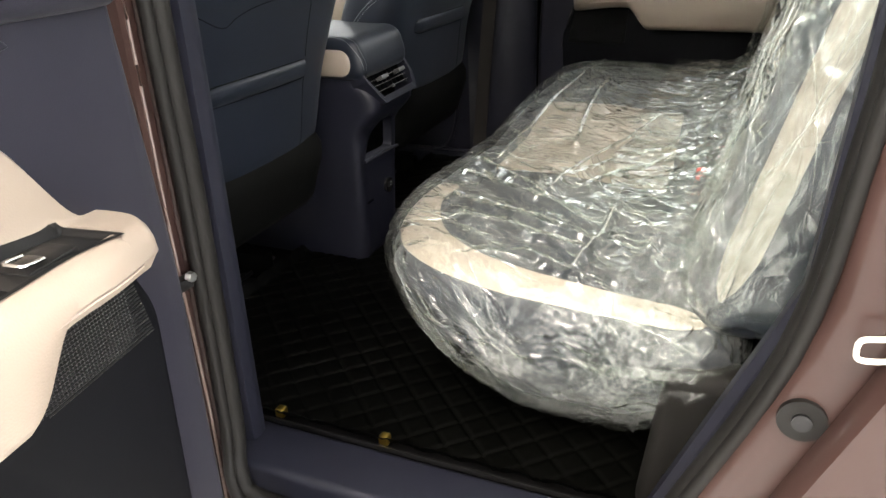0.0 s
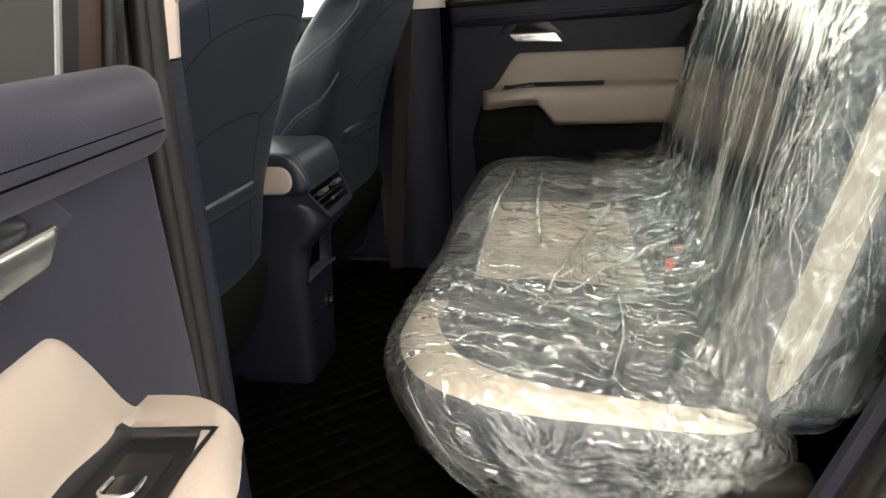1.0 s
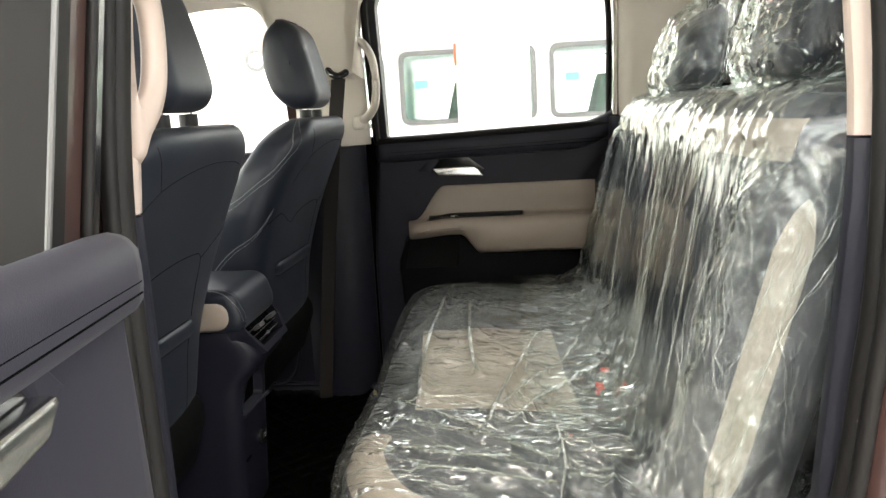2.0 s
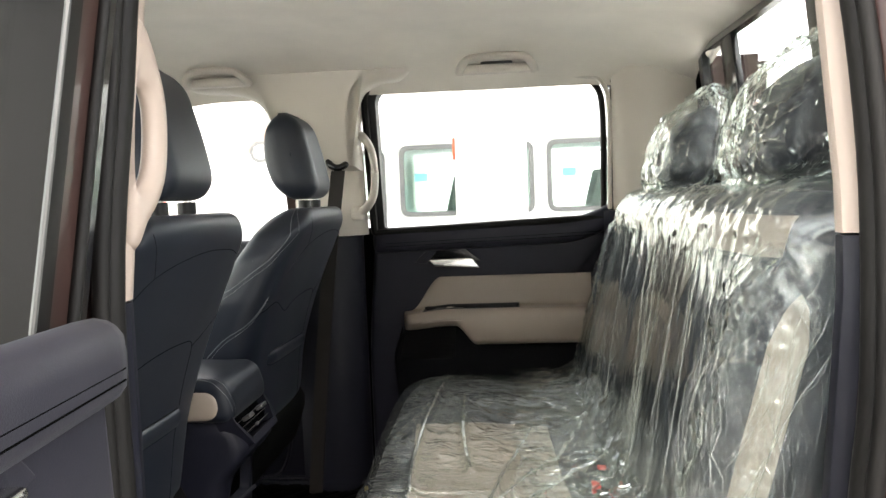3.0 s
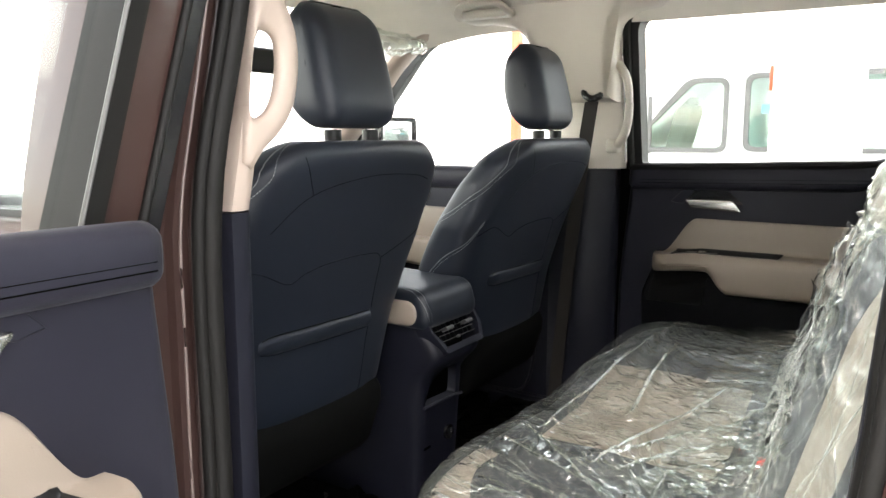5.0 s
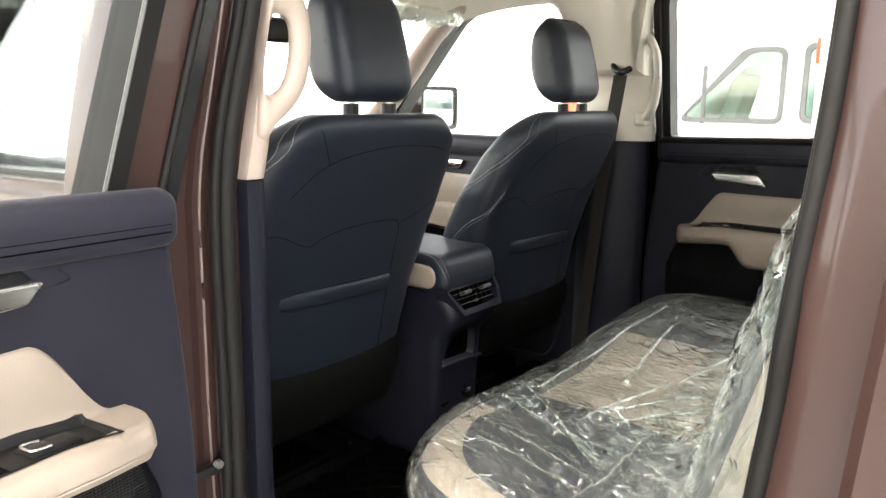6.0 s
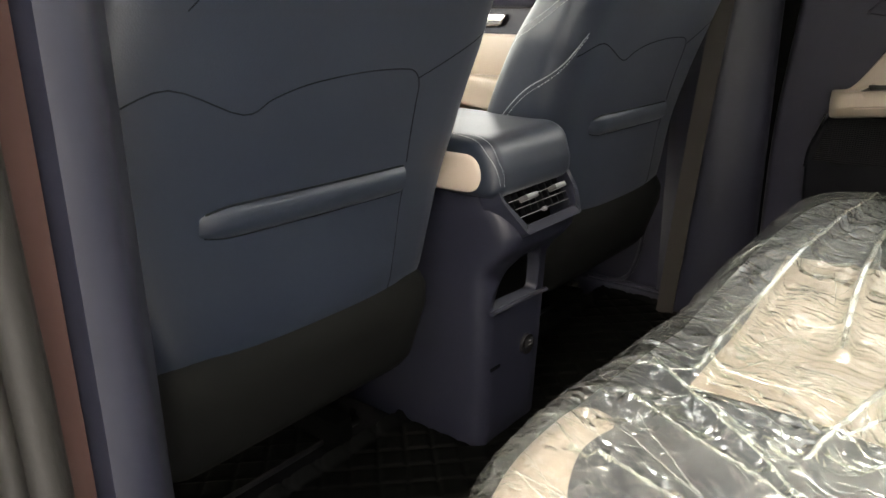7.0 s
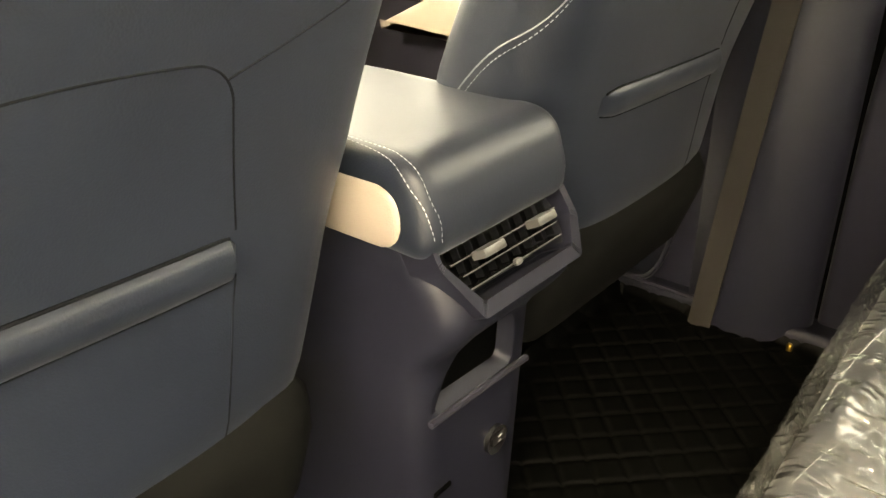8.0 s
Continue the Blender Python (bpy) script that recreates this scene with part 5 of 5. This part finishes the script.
Y_NEAR = Vector((0, -1, 0))
tagged(part("creases", warp(crease_lines(FT["cushion"], 70, ((-0.08, 0.36), (0.55, 1.45), (1.0, 1.0)), (0.28, 0.95, 0), 24, (0.08, 0.32), Z, 3), lambda c: c + CO), CREASE, cover, "whitened creases in the film"), kind="stuff")
tagged(part("creases", warp(crease_lines(FT["cushion"], 85, ((-0.10, 0.34), (0.18, 0.60), (1.0, 1.0)), (0.93, -0.36, 0), 18, (0.06, 0.26), Z, 4), lambda c: c + CO), CREASE, cover, "whitened creases in the film"), kind="stuff")
tagged(part("creases", warp(crease_lines(FT["cushion"], 80, ((-0.02, 0.42), (0.15, 0.15), (0.78, 0.97)), (-0.62, 0, 0.78), 26, (0.06, 0.20), Y_NEAR, 5), lambda c: c + CO), CREASE, cover, "whitened creases in the film"), kind="stuff")
tagged(part("creases", warp(crease_lines(FT["back"], 42, ((0.4, 0.4), (0.20, 1.48), (1.05, 1.52)), (0, 0.28, 0.96), 20, (0.05, 0.40), -X, 6), lambda c: c + CO), CREASE, cover, "whitened creases in the film"), kind="stuff")
tagged(part("creases", warp(crease_lines(FT["drape"], 60, ((0.40, 0.62), (0.14, 0.14), (1.0, 1.48)), (0.22, 0, 0.97), 16, (0.08, 0.34), Y_NEAR, 8), lambda c: c + CO), CREASE, cover, "whitened creases in the film"), kind="stuff")
tagged(part("creases", warp(crease_lines(FT["drape"], 50, ((0.4, 0.4), (0.15, 0.28), (1.0, 1.48)), (0, 0.12, 0.99), 14, (0.08, 0.34), -X, 9), lambda c: c + CO), CREASE, cover, "whitened creases in the film"), kind="stuff")
for line in FOLDS:
    path = curve([(x, y, 1.0) for x, y in line], 60)
    run = on_surface(FT["cushion"], path, -Z, 0.0003)
    m = len(run)
    part("fold_ridge", tube([q + CO for q in run], 0.0042 if line[0][1] > 0.42 and line[-1][1] > 0.6 else 0.0016, 8, flat=0.4, taper=[0.2 + 0.8 * math.sin(math.pi * k / (m - 1)) ** 0.5 for k in range(m)]), CREASE, cover, "long whitened ridge in the film")
BACK_FOLDS = [((0.90, 1.53), (0.79, 1.30), (0.58, 1.04)), ((0.97, 1.54), (0.88, 1.36), (0.70, 1.10)), ((0.86, 1.50), (0.72, 1.26), (0.55, 1.08)), ((0.46, 1.50), (0.40, 1.33), (0.34, 1.12)), ((0.36, 1.48), (0.30, 1.30), (0.26, 1.16)), ((1.20, 1.53), (1.06, 1.26), (0.94, 1.06))]
for line in BACK_FOLDS:
    run = on_surface(FT["back"], curve([(0.2, y, z) for y, z in line], 60), X, 0.0003)
    m = len(run)
    part("fold_ridge", tube([q + CO for q in run], 0.0016, 6, flat=0.6, taper=[0.2 + 0.8 * math.sin(math.pi * k / (m - 1)) ** 0.5 for k in range(m)]), CREASE, cover, "long whitened ridge in the film")
for y in HEADS:
    bag = thing("headrest_bag", "crumpled clear plastic bag over a rear headrest", "plastic bag", "headrest bags", at=(0.63, y, 1.56))
    bm = warp(soft_box((-0.008, y - 0.138, 1.566), (0.135, y + 0.138, 1.812), (0.05, 0.06, 0.055), 0.005), lambda c: Vector((c.x + 0.562 + 0.15 * (c.z - 1.57), c.y, c.z - 0.75 * max(0.0, 0.10 - c.x) * max(0.0, (c.z - 1.60) / 0.2))))
    part("film", warp(film_over(bm, bag_film), lambda c: c - Vector((0.63, y, 1.56))), FILM_BAG, bag, sharp=180)
    neck = [(0.60 + 0.05 * math.cos(a), y + 0.09 * math.sin(a), 1.572 + 0.004 * math.sin(5 * a)) for a in [2 * math.pi * k / 24 for k in range(24)]]
    part("gathered_neck", tube([Vector(p) - Vector((0.63, y, 1.56)) for p in neck], 0.010, 7, True), FILM_BAG, bag)

# belt buckles between cushion and back
for x, y, z in ((0.362, 0.69, 0.958), (0.388, 0.83, 0.940), (0.388, 1.10, 0.938)):
    bk = thing("belt_buckle", "black seat belt buckle with a red release button", "belt buckle", "belt buckles", at=(x, y, z))
    part("body", soft_box((-0.015, -0.014, -0.02), (0.012, 0.014, 0.035), 0.005, 0.008), BLACK_PLASTIC, bk)
    part("button", soft_box((-0.022, -0.012, 0.012), (-0.004, 0.012, 0.042), 0.003, 0.006), RED, bk, "red release button")

# ---- floor mats ----
def quilt(x, y):
    """Pillowed diamonds pressed into the mat."""
    p = 0.048
    a, b = (x + y) * 0.7071 / p, (y - x) * 0.7071 / p
    fa, fb = a - math.floor(a) - 0.5, b - math.floor(b) - 0.5
    d = min(0.5 - abs(fa), 0.5 - abs(fb))
    return 0.006 * min(1.0, d / 0.09) ** 0.5 + 0.0015 * min(1.0, d / 0.4)


def floor_mat(x0, x1, y0, y1, label):
    m = thing("floor_mat", label, "floor mat", "floor mats", at=((x0 + x1) / 2, (y0 + y1) / 2, 0.634))
    c = m.location.copy()
    nx, ny = int((x1 - x0) / 0.0042), int((y1 - y0) / 0.0042)
    bm = sheet(nx, ny, lambda a, b: Vector((x0 + (x1 - x0) * a, y0 + (y1 - y0) * b, 0.648 + quilt(x0 + (x1 - x0) * a, y0 + (y1 - y0) * b) + 0.02 * max(0, 1 - min(a * (x1 - x0), (1 - b) * (y1 - y0), b * (y1 - y0)) / 0.015))) - c)
    part("pad", bm, MAT_RUBBER, m, sharp=60)
    part("hem", tube([Vector(p) - c for p in ((x0, y0, 0.65), (x1, y0, 0.65), (x1, y1, 0.65), (x0, y1, 0.65))], 0.006, 6, True), BLACK_PLASTIC, m)
    return m, c


m, c = floor_mat(-0.62, 0.47, 0.130, 1.575, "black quilted rubber rear floor mat with brass studs")
for x, y in ((-0.275, 0.146), (-0.066, 0.144), (-0.275, 1.55), (-0.05, 1.55)):
    w = 0.009 if y < 1 else 0.005
    part("stud", warp(soft_box((x - w, y - w, 0.650), (x + w, y + w, 0.668), 0.004, 0.004), lambda q: q - c), GOLD, m, "brass stud")
floor_mat(-1.35, -0.68, 0.16, 0.70, "black quilted rubber front floor mat")
floor_mat(-1.35, -0.68, 1.00, 1.55, "black quilted rubber front floor mat")

# ---- grab handles ----
def roof_handle(x0, x1, label):
    h = thing("grab_handle", label, "grab handle", "grab handles", at=((x0 + x1) / 2, 1.41, 1.936))
    c = h.location.copy()
    y, z = 1.402, 1.935
    pts = curve([(x0, y + 0.012, z - 0.016), (x0 + 0.006, y - 0.014, z - 0.004), (x0 + 0.03, y - 0.030, z + 0.014), ((x0 + x1) / 2, y - 0.034, z + 0.018), (x1 - 0.03, y - 0.030, z + 0.014), (x1 - 0.006, y - 0.014, z - 0.004), (x1, y + 0.012, z - 0.016)], 36)
    part("bar", tube([p - c for p in pts], 0.0135, 10, flat=0.8), PALE_PLASTIC, h)
    part("base", warp(soft_box((x0 - 0.005, y - 0.004, z - 0.022), (x1 + 0.005, y + 0.03, z + 0.004), 0.008, 0.02), lambda q: q - c), PALE_PLASTIC, h)
    return h


roof_handle(0.075, 0.285, "pale beige folding grab handle above the rear window")
roof_handle(-0.72, -0.54, "pale beige folding grab handle above the front window")
lamp = thing("coat_lamp", "small clear reading lamp lens behind the grab handle", "lamp", at=(0.18, 1.425, 1.940))
part("lens", soft_box((-0.045, -0.012, -0.012), (0.045, 0.012, 0.012), 0.006, 0.01), GREY_GASKET, lamp)
def by_angle(outline, centre, n=44):
    """A closed smooth outline sampled at even angles round a centre."""
    fine = curve([(u, 0, z) for u, z in outline], 400, True)
    ang = sorted(((math.atan2(p.z - centre[1], p.x - centre[0]), p) for p in fine), key=lambda q: q[0])
    aa = [q[0] for q in ang]
    return [(float(np.interp(a, aa, [q[1].x for q in ang], period=2 * math.pi)), float(np.interp(a, aa, [q[1].z for q in ang], period=2 * math.pi))) for a in [-math.pi + 2 * math.pi * k / n for k in range(n)]]


D_OUT = by_angle([(0.098, 1.500), (0.128, 1.535), (0.182, 1.570), (0.214, 1.605), (0.229, 1.655), (0.229, 1.705), (0.212, 1.745), (0.184, 1.785), (0.156, 1.805), (0.126, 1.74), (0.104, 1.60)], (0.155, 1.655))
D_IN = by_angle([(0.104, 1.605), (0.132, 1.590), (0.166, 1.599), (0.188, 1.622), (0.200, 1.655), (0.202, 1.685), (0.192, 1.706), (0.165, 1.713), (0.138, 1.705), (0.116, 1.665)], (0.155, 1.655))
for far in (False,):
    h = thing("pillar_handle", "beige upright grab handle on the door pillar", "grab handle", "pillar handles", at=side((-0.27, 0.12, 1.65), far))
    c = h.location.copy()
    bm, rings = bmesh.new(), []
    for grow, x in ((0.12, -0.272), (0.0, -0.268), (0.0, -0.258), (0.14, -0.251), (0.5, -0.248), (0.86, -0.251), (1.0, -0.258), (1.0, -0.268), (0.88, -0.272)):
        rings.append([bm.verts.new(side((x, 0.10 + 0.84 * (o[0] - 0.104) * (1 - grow) + 0.70 * (i[0] - 0.104) * grow, o[1] * (1 - grow) + i[1] * grow), far) - c) for o, i in zip(D_OUT, D_IN)])
    for a, b in zip(rings, rings[1:] + rings[:1]):
        for k in range(len(a)):
            bm.faces.new((a[k], a[(k + 1) % len(a)], b[(k + 1) % len(a)], b[k]))
    bmesh.ops.recalc_face_normals(bm, faces=bm.faces[:])
    part("bar", bm, BEIGE_PLASTIC, h, sharp=70)
# paler than its near twin: the light on each side is in the colour
h = thing("pillar_handle", "pale upright grab handle on the far door pillar", "grab handle", "pillar handles", at=(-0.25, 1.55, 1.65))
c = h.location.copy()
pts = curve([(-0.275, 1.585, 1.778), (-0.255, 1.535, 1.772), (-0.226, 1.503, 1.756), (-0.202, 1.491, 1.715), (-0.194, 1.489, 1.65), (-0.202, 1.496, 1.585), (-0.224, 1.522, 1.553), (-0.25, 1.558, 1.535), (-0.275, 1.60, 1.525)], 48)
n = len(pts)
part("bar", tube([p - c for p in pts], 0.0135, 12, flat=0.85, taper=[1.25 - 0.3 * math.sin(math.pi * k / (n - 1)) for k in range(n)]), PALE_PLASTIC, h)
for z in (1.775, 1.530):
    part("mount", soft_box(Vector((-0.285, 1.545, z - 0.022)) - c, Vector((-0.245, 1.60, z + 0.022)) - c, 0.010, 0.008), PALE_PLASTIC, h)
hook = thing("belt_anchor", "black oval belt anchor on the rear pillar trim", "belt anchor", at=(0.63, 1.545, 1.674))
part("cap", soft_box((-0.012, -0.012, -0.034), (0.012, 0.010, 0.034), (0.011, 0.010, 0.02), 0.005), BLACK_PLASTIC, hook)
part("slot", soft_box((-0.014, -0.014, -0.008), (0.0, -0.008, 0.008), 0.003, 0.003), SEAM, hook)
# belt guides and front belts
for far in (True,):
    g = thing("belt_guide", "black shoulder belt guide with hanging grey webbing", "seat belt", "seat belts", at=side((-0.30, 0.19, 1.69), far))
    c = g.location.copy()
    part("loop", tube([side(p, far) - c for p in curve([(-0.338, 0.200, 1.715), (-0.334, 0.212, 1.695), (-0.322, 0.225, 1.676), (-0.300, 0.23, 1.668), (-0.282, 0.220, 1.676), (-0.270, 0.195, 1.690), (-0.262, 0.180, 1.684)], 24)], 0.0105, 10), GLOSS_BLACK, g)
    pts = [(-0.300, 0.232, 1.66), (-0.325, 0.225, 1.50), (-0.355, 0.210, 1.30), (-0.39, 0.185, 1.05), (-0.435, 0.165, 0.64)]
    bm = bmesh.new()
    rows = [[bm.verts.new(side((x + dx, y + 0.003 * k, z), far) - c) for dx, k in ((-0.021, 0), (0.021, 0), (0.021, 1), (-0.021, 1))] for x, y, z in curve(pts, 24)]
    for a, b in zip(rows, rows[1:]):
        for i in range(4):
            bm.faces.new((a[i], a[(i + 1) % 4], b[(i + 1) % 4], b[i]))
    bmesh.ops.recalc_face_normals(bm, faces=bm.faces[:])
    part("webbing", bm, WEBBING, g)

# trim at the near foot of the bench
ft = thing("seat_foot_trim", "dark grey moulded trim at the foot of the bench with folded webbing", "seat trim", at=(0.42, 0.16, 0.655))
part("moulding", warp(soft_box((-0.075, -0.030, 0.0), (0.045, 0.040, 0.25), (0.02, 0.02, 0.03), 0.015), lambda q: Vector((q.x + 0.12 * q.z, q.y, q.z))), FOOT_TRIM, ft)
part("webbing_fold", warp(soft_box((-0.045, -0.036, 0.045), (0.015, -0.026, 0.085), (0.006, 0.004, 0.006), 0.006), lambda q: Vector((q.x + 0.12 * q.z, q.y + 0.002 * math.sin(q.x * 600), q.z))), WEBBING, ft)

# striker on the rear pillar
st = thing("door_striker", "white-coated steel door striker on the pillar", "striker", at=(0.602, -0.042, 1.095))
part("plate", soft_box((-0.012, -0.006, -0.040), (0.030, 0.006, 0.036), 0.005, 0.006), STEEL, st)
part("loop", tube(curve([(0.004, -0.004, 0.012), (-0.022, -0.016, 0.012), (-0.038, -0.020, 0.010), (-0.041, -0.020, 0.0), (-0.038, -0.020, -0.010), (-0.022, -0.016, -0.012), (0.004, -0.004, -0.012)], 36), 0.0030, 8), PALE_PLASTIC, st)
for z in (-0.028, 0.026):
    part("screw", tube([(0.010, -0.005, z), (0.010, -0.010, z)], 0.006, 12, up=(1, 0, 0)), STEEL, st)
pl = thing("body_plug", "grey rubber plug in the painted pillar", "plug", at=(0.530, -0.036, 0.990))
part("washer", tube([(0, 0.001, 0), (0, -0.006, 0)], 0.024, 24, up=(1, 0, 0)), RUBBER, pl)
part("bolt", tube([(0, -0.006, 0), (0, -0.010, 0)], 0.010, 16, up=(1, 0, 0)), BLACK_PLASTIC, pl)

# sun visor still in its plastic
v = thing("sun_visor", "beige sun visor wrapped in crumpled clear plastic", "sun visor", at=(-0.93, 1.18, 1.845))
part("panel", soft_box((-0.09, -0.20, -0.012), (0.09, 0.20, 0.012), 0.01, 0.03), HEADLINER, v)
part("wrap", film_over(soft_box((-0.10, -0.22, -0.02), (0.10, 0.22, 0.018), 0.015, 0.008), lambda p, n: 0.012 * crumple(p, 3.3, 18, 4)), FILM, v, sharp=180)
rm = thing("rear_view_mirror", "black interior mirror under the windscreen header", "mirror", at=(-1.05, 0.85, 1.77))
part("housing", soft_box((-0.03, -0.12, -0.035), (0.01, 0.12, 0.035), 0.014, 0.012), BLACK_PLASTIC, rm)
part("stalk", tube([(-0.02, 0, 0.02), (-0.06, 0, 0.09)], 0.01, 8), BLACK_PLASTIC, rm)

# ---- outside: white van, post, column, hall wall ----
van = thing("van", "white panel van with grey-gasketed windows parked alongside", "van", at=(0.38, 4.95, 0.0))
VO = Vector((0.5, 4.95, 0.0))
prof = [(-2.75, 0.35), (-2.75, 0.95), (-2.55, 1.10), (-1.95, 1.28), (-1.30, 1.95), (-0.95, 2.18), (-0.3, 2.30), (4.2, 2.32), (4.35, 2.2), (4.4, 0.35)]
VAN_WINDOWS = ((-1.30, -0.57, 1.43, 1.95, 0.45), (-0.46, 0.54, 1.44, 1.97, 0.0), (0.64, 1.64, 1.44, 1.97, 0.0), (1.76, 2.76, 1.44, 1.97, 0.0))


def van_outline(x0, x1, z0, z1, slope, inset):
    return rounded([(x0 + inset - VO.x, z0 + inset), (x1 - inset - VO.x, z0 + inset), (x1 - inset - VO.x, z1 - inset), (x0 + slope + inset * (1 + 0.4 * (slope > 0)) - VO.x, z1 - inset)], 0.07 - 0.5 * inset, 5)


bm = plate(rounded([(x - VO.x, z) for x, z in prof], 0.08, 4), 1.9, 0.0, 0.05)
body = part("body", bm, WHITE_PAINT, van)
cut = obj("cutter", merge(*[plate(van_outline(*w, 0.02), 2.1, -0.1, 0.0005) for w in VAN_WINDOWS]), WHITE_PAINT)
cut.location = van.location
carve(body, cut)
for w in VAN_WINDOWS:
    g = part("window_gasket", frame_plate(van_outline(*w, 0.0), van_outline(*w, 0.032), 0.02, -0.012), GREY_GASKET, van)
    part("pane", plate(van_outline(*w, 0.022), 0.004, 0.0, 0.0005), VAN_GLASS, g).visible_shadow = False
    x, wide = w[0] + 0.38 * (w[1] - w[0]) - VO.x, 0.16
    s = part("seat", warp(soft_box((x - 0.10, 0.22, 1.20), (x + 0.04, 0.60, 1.78), 0.05, 0.06), lambda c: Vector((c.x + 0.25 * (c.z - 1.3), c.y, c.z))), GREY_FABRIC, van)
    part("headrest", warp(soft_box((x + 0.02, 0.28, 1.76), (x + 0.11, 0.54, 1.90), 0.03, 0.03), lambda c: c), GREY_FABRIC, s)
    if w[0] > -0.5:
        part("sticker", box((x - 0.16, -0.006, 1.74), (x + 0.04, -0.002, 1.87)), WHITE_PAINT, g, "white paper sticker")
        part("green_sticker", box((x - 0.27, -0.006, 1.70), (x - 0.17, -0.002, 1.76)), TEAL, g, "teal paper sticker")
    else:
        part("divider", box((-1.135 - VO.x, -0.010, 1.42), (-1.105 - VO.x, 0.012, 1.83), 0.003), GREY_GASKET, g)
part("door_seam", box((0.478 - VO.x, -0.004, 1.0), (0.490 - VO.x, 0.004, 1.92), 0.001), GREY_GASKET, van)
for x in (-1.85, 3.2):
    w = part("wheel", tube([(x - VO.x, 0.05, 0.34), (x - VO.x, -0.03, 0.34)], 0.34, 28, up=(1, 0, 0)), BLACK_PLASTIC, van)
    part("rim", tube([(x - VO.x, -0.025, 0.34), (x - VO.x, -0.045, 0.34)], 0.21, 20, up=(1, 0, 0)), STEEL, w)

col = thing("white_column", "square white plastered column with a red corner strip", "column", at=(0.135, 2.85, 0.0))
part("shaft", box((-0.165, -0.12, 0.0), (0.165, 0.12, 3.6), 0.006), WALL_WHITE, col)
part("corner_strip", box((-0.172, -0.126, 1.74), (-0.160, -0.11, 1.84), 0.002), RED_POST, col)
post = thing("red_post", "slim red painted steel post", "post", at=(-3.4, 7.0, 0.0))
part("shaft", box((-0.05, -0.05, 0), (0.05, 0.05, 4.5), 0.008), RED_POST, post)
setting(obj("wall_hall", box((-14, 13.0, 0), (2.2, 13.2, 5.0)), WALL_WHITE), "white hall wall", "wall")
poster = thing("wall_poster", "large wall poster showing a brown pickup on white", "poster", at=(-3.7, 12.96, 2.8))
part("sheet", box((-1.0, -0.012, -0.75), (1.4, 0.03, 1.0)), WALL_WHITE, poster)
part("pickup_shape", plate(rounded([(-0.85, -0.28), (0.85, -0.28), (0.95, 0.05), (0.80, 0.16), (0.35, 0.20), (0.10, 0.48), (-0.55, 0.48), (-0.85, 0.16)], 0.06, 4), -0.012, -0.018, 0.001), POSTER_BROWN, poster, "flat brown pickup shape")
part("window_shape", plate(rounded([(-0.50, 0.20), (0.25, 0.20), (0.05, 0.42), (-0.45, 0.42)], 0.03, 4), -0.016, -0.022, 0.001), GREY_FABRIC, poster)
for u in (-0.48, 0.52):
    wh = part("wheel_shape", tube([(u, -0.014, -0.26), (u, -0.024, -0.26)], 0.20, 28, up=(1, 0, 0)), GREY_GASKET, poster)
    part("rim_shape", tube([(u, -0.022, -0.26), (u, -0.028, -0.26)], 0.13, 20, up=(1, 0, 0)), WALL_WHITE, wh)
